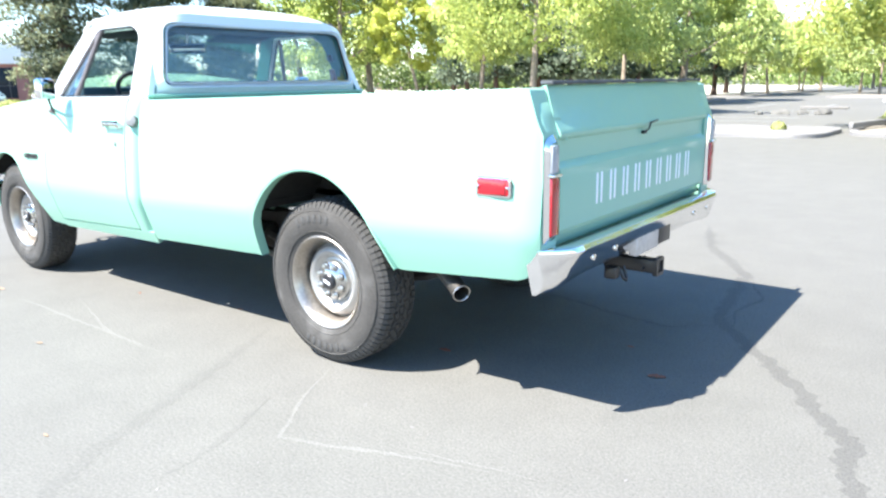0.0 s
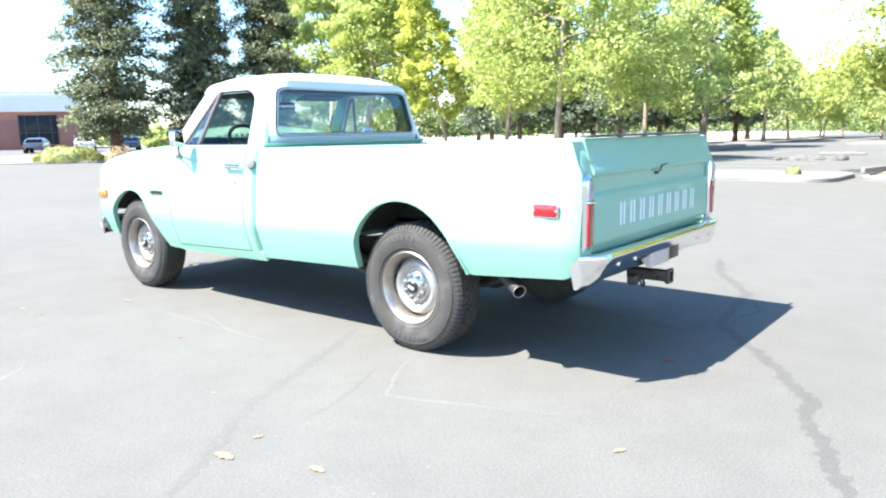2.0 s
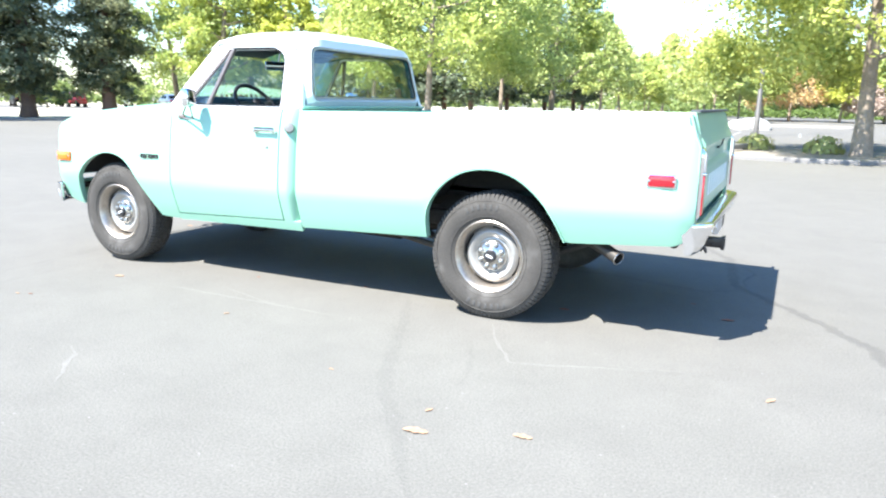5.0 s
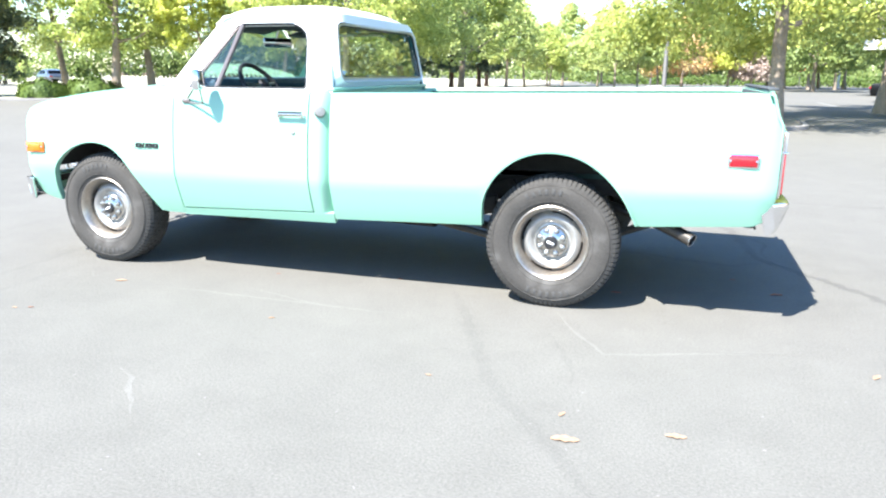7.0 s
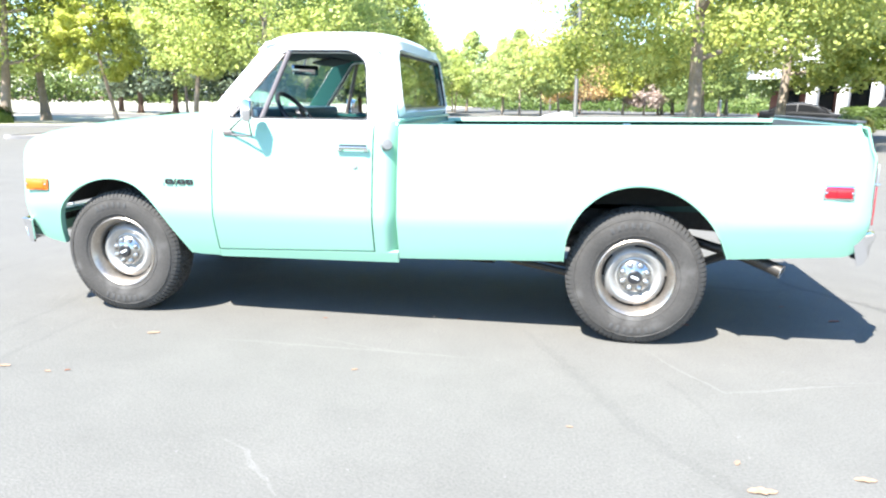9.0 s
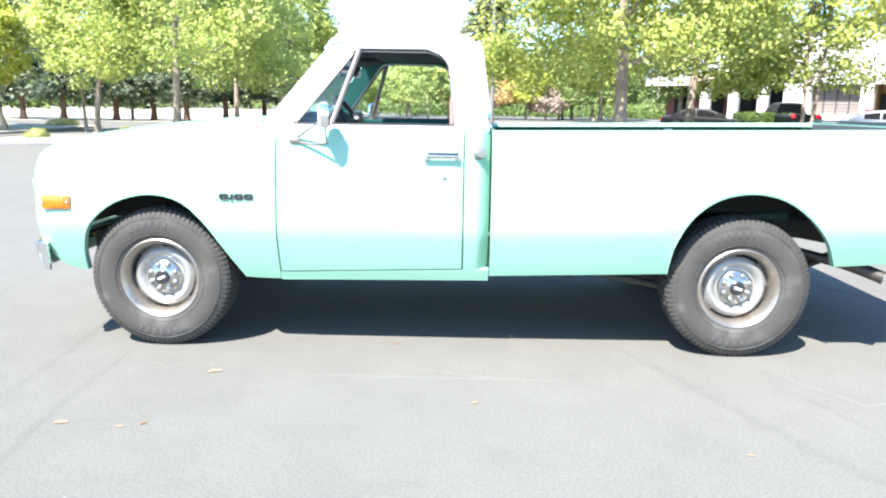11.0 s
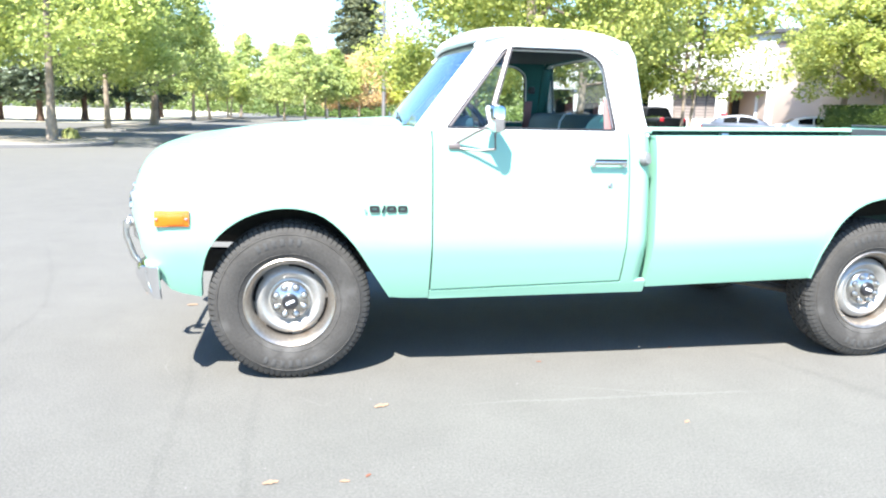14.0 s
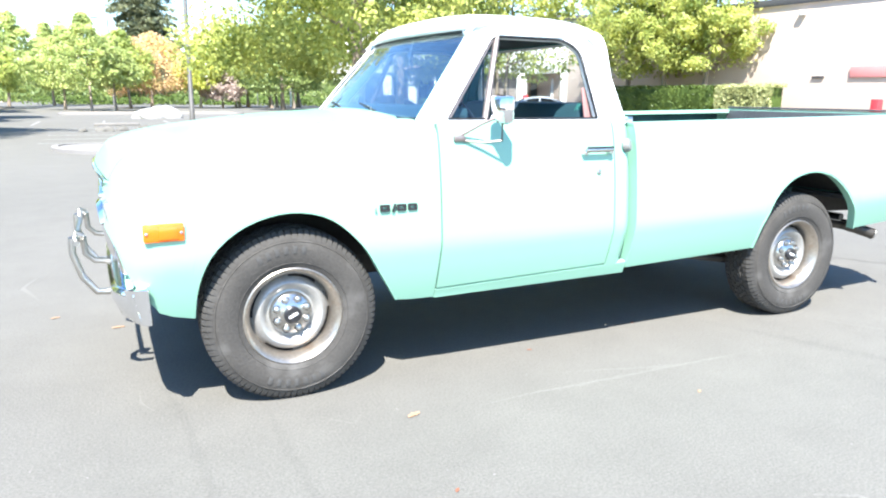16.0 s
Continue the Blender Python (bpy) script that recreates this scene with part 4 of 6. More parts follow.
# door mirrors
for s in (-1, 1):
    aim = Matrix.Rotation(radians(-16 * s), 4, "Z")
    mirror = part("door_mirror", boxed((-2.258, s * 1.035, 1.303), (0.058, 0.118, 0.132), 0.022, aim), "chrome", truck, "chrome door mirror on a tube bracket")
    part("mirror_face", boxed((-2.258 + 0.0295 * math.cos(radians(16)), s * 1.035 - s * 0.0295 * math.sin(radians(16)), 1.303), (0.004, 0.092, 0.106), 0.0015, aim), "mirror", mirror)
    part("upper_arm", tube(bmesh.new(), [(-2.43, s * 0.93, 1.175), (-2.34, s * 0.985, 1.235), (-2.265, s * 1.03, 1.275)], 0.0065, 8), "trim_dull", mirror)
    part("lower_arm", tube(bmesh.new(), [(-2.425, s * 0.935, 1.160), (-2.32, s * 0.97, 1.150), (-2.245, s * 1.015, 1.160), (-2.252, s * 1.03, 1.25)], 0.0065, 8), "trim_dull", mirror)
    part("mirror_base", boxed((-2.430, s * 0.94, 1.168), (0.060, 0.020, 0.030), 0.008), "trim_dull", mirror)

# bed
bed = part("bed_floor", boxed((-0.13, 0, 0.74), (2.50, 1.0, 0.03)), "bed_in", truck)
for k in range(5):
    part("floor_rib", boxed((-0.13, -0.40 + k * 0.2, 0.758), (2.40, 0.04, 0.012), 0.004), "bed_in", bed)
for s in (-1, 1):
    bm = bmesh.new()
    zs = np.linspace(0.46, 1.225, 14)
    grid(bm, [[(-1.379, s * 0.78, z) for z in zs], [(-1.379, s * (half_width(z) - 0.012), z) for z in zs]])
    part("bed_lip", thick(bm, 0.008), "mint", truck)
part("bed_front", boxed((-1.345, 0, 0.975), (0.04, 1.72, 0.48), 0.008), "mint", truck)
for s in (-1, 1):
    for x0, x1 in ((-1.36, -0.46), (0.40, 1.12)):
        part("floor_side", boxed(((x0 + x1) / 2, s * 0.69, 0.74), (x1 - x0, 0.385, 0.028)), "under", bed)

# tailgate: one profile across the bed's width
prof = [(1.062, 1.262), (1.070, 1.276), (1.088, 1.276), (1.093, 1.262), (1.122, 1.155), (1.146, 1.118), (1.150, 1.104), (1.146, 1.092), (1.132, 1.082), (1.128, 1.040),
        (1.130, 1.005), (1.146, 0.985), (1.150, 0.972), (1.150, 0.752), (1.140, 0.735), (1.090, 0.735)]
bm = bmesh.new()
grid(bm, [[(x, y, z) for x, z in prof] for y in np.linspace(-0.800, 0.800, 9)])
tailgate = part("tailgate", thick(bm, 0.02), "mint", truck, "mint tailgate with pressed ridges", 25)
tailgate.location.x = TAIL
part("top_cap", boxed((1.084, 0, 1.286), (0.052, 1.586, 0.014), 0.004), "liner", tailgate, "dark worn cap along the top edge")
part("inner_skin", boxed((1.052, 0, 1.0), (0.014, 1.58, 0.52), 0.004), "liner", tailgate)
latch = part("latch_handle", tube(bmesh.new(), [(1.142, -0.01, 1.068), (1.158, -0.005, 1.078), (1.162, 0.0, 1.105), (1.160, 0.09, 1.112)], 0.0042, 6), "black", tailgate, "black bent latch handle")
part("latch_plate", boxed((1.138, -0.012, 1.064), (0.02, 0.028, 0.014), 0.003), "black", latch)
for k in range(9):
    y = -0.475 + k * 0.1255
    for dy in (-0.020, 0.020):
        part("white_bar", boxed((1.1505, y + dy, 0.873), (0.003, 0.017, 0.124), 0.0012), "letter", tailgate, "white painted bar")

# rear bumper
bm = bmesh.new()
sec = ((-0.020, 0.702), (0.045, 0.702), (0.062, 0.696), (0.070, 0.680), (0.064, 0.662), (0.030, 0.600), (0.012, 0.562), (-0.012, 0.548), (-0.030, 0.548))
rows = []
for y in np.linspace(-0.918, 0.918, 41):
    e = max(0, abs(y) - 0.80) / 0.125
    base = 1.160 - 0.085 * e**1.6
    drop = 0.022 * max(0, (abs(y) - 0.66) / 0.265)
    rows.append([(base + dx * (1 - 0.25 * e**2) + (0.05 * e if z < 0.62 else 0), y, z - (drop if z < 0.62 else 0)) for dx, z in sec])
vs = grid(bm, rows)
for end in (vs[0], vs[-1]):
    bm.faces.new(end)
bumper = part("rear_bumper", thick(bm, 0.010), "chrome", truck, "chrome rear step bumper")
bumper.location.x = TAIL
part("rear_sill", boxed((1.130, 0, 0.66), (0.03, 1.70, 0.13), 0.008), "mint", truck)
for y in (-0.62, -0.42, 0.52, 0.72):
    part("bolt", lathe(bmesh.new(), [(0, 0.0), (0.016, 0.0), (0.014, 0.006), (0.0, 0.010)], 12, Matrix.Translation((1.203, y, 0.625)) @ pose(0, 0, 0, 0, 0, -90)), "chrome", bumper)
part("plate_recess", boxed((1.180, -0.06, 0.585), (0.04, 0.25, 0.10), 0.006), "plate", bumper, "bare metal number plate recess")
part("plate_lamp", boxed((1.176, 0.135, 0.585), (0.05, 0.15, 0.085), 0.006), "cap_black", bumper)
hitch = part("tow_hitch", boxed((1.13, 0.02, 0.452), (0.26, 0.064, 0.064), 0.006), "cap_black", truck, "black square tow hitch receiver")
mouth = rounded([(-0.042, -0.042), (0.042, -0.042), (0.042, 0.042), (-0.042, 0.042)], 0.008, 2)
hole = rounded([(-0.027, -0.027), (0.027, -0.027), (0.027, 0.027), (-0.027, 0.027)], 0.004, 2)
bm = bmesh.new()
grid(bm, [[(x, 0.02 + k * y, 0.452 + k * z) for y, z in ring_] for x, k, ring_ in ((1.248, 1, mouth), (1.268, 1, mouth), (1.268, 1, hole), (1.20, 1, hole))], close=True)
part("hitch_mouth", bm, "cap_black", hitch, "rimmed mouth of the receiver")
part("cross_tube", tube(bmesh.new(), [(1.02, -0.46, 0.50), (1.02, 0.50, 0.50)], 0.028, 8), "cap_black", hitch)
part("hitch_pin", tube(bmesh.new(), [(1.20, -0.035, 0.44), (1.20, 0.08, 0.44), (1.215, 0.09, 0.405)], 0.007, 6), "cap_black", hitch)
for y in (-0.15, 0.09):
    part("chain_loop", tube(bmesh.new(), [(1.15, y - 0.02, 0.47), (1.17, y - 0.018, 0.425), (1.175, y, 0.412), (1.17, y + 0.018, 0.425), (1.15, y + 0.02, 0.47)], 0.008, 6), "cap_black", hitch)
part("wire_plug", boxed((1.13, -0.20, 0.455), (0.06, 0.055, 0.06), 0.012), "cap_black", hitch)

# wheels
def wheel(x, y, s):
    """One wheel, its face towards s along y."""
    flip = Matrix.Translation((x, y, 0.3865)) @ pose(0, 0, 0, 0, 0, 180 if s < 0 else 0)
    tyre_prof = [(0.218, 0.085), (0.222, 0.102), (0.233, 0.108), (0.263, 0.118), (0.301, 0.123), (0.333, 0.120), (0.357, 0.110), (0.373, 0.0965), (0.384, 0.082),
                 (0.388, 0.055), (0.3885, 0.0), (0.388, -0.055), (0.384, -0.082), (0.373, -0.0965), (0.333, -0.120), (0.263, -0.118), (0.222, -0.102), (0.218, -0.085)]
    hub = new("wheel")
    hub.parent, hub.matrix_basis = truck, flip
    hub.empty_display_size = 0.1
    tyre = part("tyre", lathe(bmesh.new(), tyre_prof, 72), "tyre", hub, "worn black all-terrain tyre")
    bm = bmesh.new()
    n = 84
    for k in range(n):
        for side in (-1, 1):
            a = 2 * math.pi * (k + (0.5 if side > 0 else 0)) / n
            turn = Matrix.Rotation(-a, 4, "Y")
            jag = 0.012 * (k % 2)
            sec = [(0.354, 0.1130), (0.3780, 0.1005), (0.3935, 0.084), (0.3965, 0.050 + jag), (0.384, 0.050 + jag)]
            half = 0.0112
            rows = [[turn @ Vector((r, side * w, d)) for r, w in sec] for d in (-half, half)]
            va, vb = [bm.verts.new(p) for p in rows[0]], [bm.verts.new(p) for p in rows[1]]
            for i in range(len(sec) - 1):
                bm.faces.new((va[i], va[i + 1], vb[i + 1], vb[i]))
            bm.faces.new(va[::-1])
            bm.faces.new(vb)
    for row in (-0.027, 0.0, 0.027):
        for k in range(54):
            turn = Matrix.Rotation(-2 * math.pi * (k + row * 18) / 54, 4, "Y")
            box(bm, turn @ Vector((0.391, row, 0)), (0.012, 0.022, 0.034), 0, turn @ Matrix.Rotation(0.35 if k % 2 else -0.35, 4, "X"))
    bmesh.ops.recalc_face_normals(bm, faces=bm.faces)
    tagged(part("tread", bm, "tread", tyre, "", 0), kind="stuff")
    bm = bmesh.new()
    for r in (0.249, 0.345):
        lathe(bm, [(r - 0.003, float(np.interp(r, (0.233, 0.263, 0.301, 0.333, 0.358), (0.108, 0.118, 0.123, 0.120, 0.111))) - 0.001), (r, float(np.interp(r, (0.233, 0.263, 0.301, 0.333, 0.358), (0.108, 0.118, 0.123, 0.120, 0.111))) + 0.003), (r + 0.003, float(np.interp(r, (0.233, 0.263, 0.301, 0.333, 0.358), (0.108, 0.118, 0.123, 0.120, 0.111))) - 0.001)], 72)
    part("sidewall_rib", bm, "tyre", tyre)
    # raised sidewall marks, as plain bars
    for start, count in ((62, 6), (248, 7)):
        for k in range(count):
            a = radians(start + k * 7.5)
            turn = Matrix.Rotation(-a, 4, "Y")
            part("sidewall_bar", boxed(turn @ Vector((0.309, 0.1225, 0)), (0.034, 0.003, 0.020), 0.001, turn), "tyre_mark", tyre)
    rim_prof = [(0.214, -0.10), (0.214, 0.06), (0.224, 0.098), (0.226, 0.106), (0.220, 0.110), (0.212, 0.106), (0.200, 0.090), (0.190, 0.070), (0.186, 0.045), (0.184, 0.020)]
    rim = part("rim", lathe(bmesh.new(), rim_prof, 56), "rim_ring", hub, "silver steel rim with a rusty trim ring")
    disc = [(0.184, 0.020), (0.172, 0.034), (0.160, 0.052), (0.145, 0.060), (0.130, 0.056), (0.118, 0.040), (0.108, 0.030), (0.098, 0.034), (0.0, 0.034)]
    face = part("wheel_disc", lathe(bmesh.new(), disc, 56), "steel", rim)
    for k in range(4):
        a0 = radians(20 + 90 * k)
        bm = bmesh.new()
        rows = [[(r * math.cos(a0 + q), yv, r * math.sin(a0 + q)) for r, yv in ((0.1845, 0.0225), (0.177, 0.0305), (0.1715, 0.0360))] for q in np.linspace(-0.38, 0.38, 9)]
        grid(bm, rows)
        part("vent_slot", bm, "black", face)
    plate = part("hub_cap", lathe(bmesh.new(), [(0.100, 0.030), (0.098, 0.046), (0.088, 0.058), (0.060, 0.064), (0.050, 0.072), (0.0, 0.072)], 40), "hub", rim, "chrome eight-lug hub cap")
    for k in range(8):
        a = 2 * math.pi * (k + 0.5) / 8
        # flat black disc painted in for the shade around each nut
        part("nut_shade", lathe(bmesh.new(), [(0.0, 0.0632), (0.0185, 0.0632), (0.0185, 0.0600)], 12, Matrix.Translation((0.073 * math.cos(a), 0, 0.073 * math.sin(a)))), "black", plate)
        part("lug_nut", lathe(bmesh.new(), [(0.0145, 0.063), (0.0145, 0.066), (0.010, 0.068), (0.010, 0.080), (0.0, 0.083)], 10, Matrix.Translation((0.073 * math.cos(a), 0, 0.073 * math.sin(a)))), "chrome_worn", plate)
    badge = part("centre_cap", lathe(bmesh.new(), [(0.040, 0.072), (0.040, 0.084), (0.034, 0.090), (0.0, 0.092)], 28), "cap_black", plate, "round black centre cap")
    part("emblem", boxed((0, 0.0925, 0), (0.044, 0.002, 0.013), 0.0008, Matrix.Rotation(radians(25 if x < -1 else -20), 4, "Y")), "letter", badge)
    return hub


for x, y in ((-3.226, 0.787), (0.0, 0.783)):
    for s in (-1, 1):
        wheel(x, s * y, s)

# underside
for s in (-1, 1):
    bm = bmesh.new()
    rail = [(-3.80, 0.52), (-2.9, 0.50), (-0.85, 0.52), (-0.55, 0.56), (-0.28, 0.665), (0.10, 0.69), (0.50, 0.665), (0.75, 0.62), (1.10, 0.61)]
    grid(bm, [[(x, s * 0.43 + dy, z + dz) for dy, dz in ((-0.035, -0.06), (0.035, -0.06), (0.035, 0.06), (-0.035, 0.06))] for x, z in rail], close=True)
    part("frame_rail", bm, "under", truck)
    for cx, r, low_a, high_a in ((-3.19, 0.56, 14, 150), (0.0, 0.58, 40, 150)):
        bm = bmesh.new()
        a = np.linspace(radians(low_a), radians(high_a), 20)
        grid(bm, [[(cx + r * math.cos(q), s * 0.50, 0.40 + r * math.sin(q)) for q in a], [(cx + r * math.cos(q), s * 0.872, 0.40 + r * math.sin(q)) for q in a]])
        fan(bm, [(cx + r * math.cos(q), s * 0.50, 0.40 + r * math.sin(q)) for q in a])
        part("wheel_liner", thick(bm, 0.01), "well", truck)
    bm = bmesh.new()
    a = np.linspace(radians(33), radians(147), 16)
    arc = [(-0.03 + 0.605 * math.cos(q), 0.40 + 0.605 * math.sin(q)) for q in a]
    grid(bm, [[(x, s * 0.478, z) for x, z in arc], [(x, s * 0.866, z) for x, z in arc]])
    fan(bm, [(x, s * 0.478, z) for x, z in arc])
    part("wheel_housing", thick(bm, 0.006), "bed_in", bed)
    part("leaf_spring", tube(bmesh.new(), [(-0.80, s * 0.55, 0.475), (-0.5, s * 0.55, 0.40), (-0.2, s * 0.55, 0.345), (0.0, s * 0.55, 0.34), (0.35, s * 0.55, 0.40), (0.72, s * 0.55, 0.55)], 0.026, 6), "under", truck)
    part("radius_arm", tube(bmesh.new(), [(-1.05, s * 0.62, 0.47), (-0.62, s * 0.64, 0.385), (-0.30, s * 0.66, 0.33)], 0.022, 8), "pipe", truck)
    part("shock_absorber", tube(bmesh.new(), [(-0.12, s * 0.48, 0.34), (-0.34, s * 0.46, 0.68)], 0.03, 8), "under", truck)
    part("spring_bracket", boxed((-0.47, s * 0.62, 0.56), (0.16, 0.06, 0.10), 0.01), "under", truck)
axle = part("rear_axle", tube(bmesh.new(), [(0, -0.66, 0.383), (0, 0.66, 0.383)], 0.05, 12), "under", truck)
part("differential", lathe(bmesh.new(), [(0, -0.15), (0.08, -0.13), (0.15, -0.05), (0.15, 0.05), (0.08, 0.13), (0, 0.15)], 20, Matrix.Translation((0.02, 0, 0.383))), "under", axle)
part("front_axle", boxed((-3.226, 0, 0.36), (0.16, 1.20, 0.10), 0.02), "under", truck)
part("drive_shaft", tube(bmesh.new(), [(-1.95, 0, 0.48), (-0.1, 0, 0.40)], 0.04, 10), "under", truck)
part("engine_block", boxed((-3.10, 0, 0.66), (0.80, 0.55, 0.46), 0.05), "under", truck)
part("transmission", boxed((-2.40, 0, 0.50), (0.70, 0.30, 0.24), 0.06), "under", truck)
part("underbody", boxed((-2.02, 0, 0.475), (1.10, 1.60, 0.02)), "under", truck)
pipe = part("exhaust_pipe", tube(bmesh.new(), [(-1.5, -0.40, 0.44), (-0.70, -0.50, 0.43), (-0.45, -0.52, 0.50), (-0.15, -0.50, 0.62), (0.15, -0.52, 0.62), (0.40, -0.64, 0.56), (0.66, -0.79, 0.505)], 0.028, 10), "pipe", truck)
bm = bmesh.new()
tube(bm, [(0.60, -0.765, 0.528), (0.69, -0.815, 0.498), (0.785, -0.868, 0.462)], 0.036, 16, False)
tip = part("exhaust_tip", thick(bm, 0.003), "pipe", pipe, "dark exhaust tip with a bright rim")
way = Vector((0.095, -0.053, -0.036)).normalized()
part("tip_rim", tube(bmesh.new(), [Vector((0.785, -0.868, 0.462)) + 0.036 * (math.cos(q) * way.cross(Vector((0, 0, 1))).normalized() + math.sin(q) * way.cross(way.cross(Vector((0, 0, 1)))).normalized()) for q in np.linspace(0, 2 * math.pi, 25)], 0.003, 6, False), "chrome_worn", tip)
part("muffler", tube(bmesh.new(), [(-1.30, -0.42, 0.43), (-1.27, -0.42, 0.43), (-0.85, -0.47, 0.43), (-0.82, -0.47, 0.43)], [0.03, 0.09, 0.09, 0.03], 14), "pipe", pipe)


# ---- ground and islands ----
bm = bmesh.new()
ring = [-600, -200, -100, -60, -40, -25, -15, -8, -4, 0, 4, 8, 15, 25, 40, 60, 100, 200, 600]
grid(bm, [[(x, y, 0) for y in ring] for x in ring])
tagged(part("ground", bm, "asphalt", smooth=0), "sunlit grey asphalt of a wide parking lot", "ground", kind="structure")
dice = random.Random(7)


def ribbon(name, points, width, material, label, z, rough):
    """An uneven strip lying on the asphalt."""
    bm = bmesh.new()
    fine = []
    for a, b in zip(points, points[1:]):
        n = max(2, int((Vector(b) - Vector(a)).length / 0.025))
        fine += [Vector(a).lerp(Vector(b), k / n) for k in range(n)]
    fine.append(Vector(points[-1]))
    rows, drift = [], Vector((0, 0))
    for i, p in enumerate(fine):
        way = fine[min(i + 1, len(fine) - 1)] - fine[max(0, i - 1)]
        side = Vector((-way.y, way.x)).normalized()
        end = min(1.0, i / 16, (len(fine) - 1 - i) / 16) + 0.03
        drift = drift * 0.93 + Vector((dice.uniform(-1, 1), dice.uniform(-1, 1))) * width * rough * 0.22
        a, b = width * end * dice.uniform(0.3, 1.0), width * end * dice.uniform(0.3, 1.0)
        rows.append([(*(p + drift + side * a / 2), z), (*(p + drift - side * b / 2), z)])
    grid(bm, rows)
    bm.normal_update()
    for f in bm.faces:
        if f.normal.z < 0:
            f.normal_flip()
    return tagged(part(name, bm, material, smooth=0), label, "pavement mark", kind="structure")


CRACKS = (
    ([(0.45, 3.4), (0.73, 2.64), (1.20, 1.83), (1.30, 1.33), (1.39, 0.73), (1.63, 0.38), (1.84, 0.12), (2.02, -0.16), (2.17, -0.36), (2.16, -0.61), (2.31, -0.89), (2.43, -1.18), (2.55, -1.5)], 0.11, "crack", "wandering dark crack in the asphalt", 0.5),
    ([(1.22, 1.80), (1.42, 1.35), (1.36, 1.0), (1.42, 0.70)], 0.04, "crack", "thin dark crack in the asphalt", 0.6),
    ([(1.39, 0.72), (1.14, 0.52), (0.79, 0.58), (0.38, 0.69), (-0.40, 0.60)], 0.05, "crack", "thin dark crack in the asphalt", 0.4),
    ([(1.70, 3.6), (2.6, 3.5), (4.0, 3.9)], 0.07, "crack", "thin dark crack in the asphalt", 0.4),
    ([(-3.80, -0.40), (-3.71, -1.0), (-3.695, -1.5), (-3.67, -1.96), (-3.62, -2.24), (-3.58, -2.8)], 0.06, "seal", "faint seam in the asphalt", 0.35),
    ([(-3.37, -0.9), (-3.385, -1.4), (-3.36, -1.8), (-3.31, -2.28), (-3.26, -2.8)], 0.06, "seal", "faint seam in the asphalt", 0.35),
    ([(-4.85, -0.6), (-4.88, 0.0), (-4.9, 0.6), (-5.2, 1.6), (-5.7, 2.9)], 0.05, "seal", "faint crack in the asphalt", 0.5),
    ([(-0.66, -0.70), (-0.37, -1.32), (-0.09, -1.98), (0.09, -2.25), (0.27, -2.47), (0.60, -2.95)], 0.10, "seal", "faint seam in the asphalt", 0.25),
    ([(0.09, -1.31), (0.28, -1.80), (0.30, -1.98)], 0.05, "seal", "short faint seam in the asphalt", 0.4),
)
for k, (pts, wide, stuff_, told, wander) in enumerate(CRACKS):
    ribbon("asphalt_crack", pts, wide, stuff_, told, z=0.0002 + 0.00004 * k, rough=wander)
SCUFFS = (
    ([(-2.50, -1.31), (-2.17, -1.29), (-1.60, -1.29), (-0.78, -1.30)], 0.030), ([(0.04, -0.90), (0.21, -1.23), (0.40, -1.53), (0.74, -1.39), (1.23, -1.26)], 0.030),
    ([(-1.96, -1.11), (-1.41, -1.26), (-0.92, -1.31)], 0.026), ([(-3.88, -0.52), (-3.87, -0.68), (-3.80, -0.81)], 0.045), ([(-3.62, -1.20), (-3.50, -1.28), (-3.39, -1.37)], 0.028),
    ([(-3.20, -1.10), (-3.07, -1.25), (-2.99, -1.14)], 0.030), ([(-1.78, -2.42), (-1.63, -2.52), (-1.50, -2.67), (-1.36, -2.82)], 0.070), ([(0.16, -1.12), (0.10, -1.20), (0.15, -1.27)], 0.035),
    ([(0.76, -1.32), (1.04, -1.27), (1.40, -1.20)], 0.026), ([(-1.30, -1.95), (-1.22, -2.02)], 0.035), ([(-4.35, -0.2), (-4.2, -0.35)], 0.032), ([(-4.42, 1.35), (-4.55, 1.75), (-4.45, 2.15)], 0.05),
)
for k, (pts, wide) in enumerate(SCUFFS):
    ribbon("scuff_mark", pts, wide, "scuff", "pale scuff on the asphalt", z=0.0006 + 0.00004 * k, rough=0.5)
bm = bmesh.new()
for k in range(90):
    x, y, r = dice.uniform(-5.0, 3.0), dice.uniform(-3.4, -0.95), dice.uniform(0.002, 0.005)
    bmesh.ops.create_icosphere(bm, subdivisions=1, radius=1.0, matrix=Matrix.Translation((x, y, r * 0.25)) @ Matrix.Rotation(dice.uniform(0, 6.28), 4, "Z") @ Matrix.Diagonal((r * dice.uniform(1, 2.0), r, r * 0.45, 1)))
tagged(part("grit", bm, "concrete", smooth=0), "small pale stone chips scattered on the asphalt", "grit", kind="stuff")


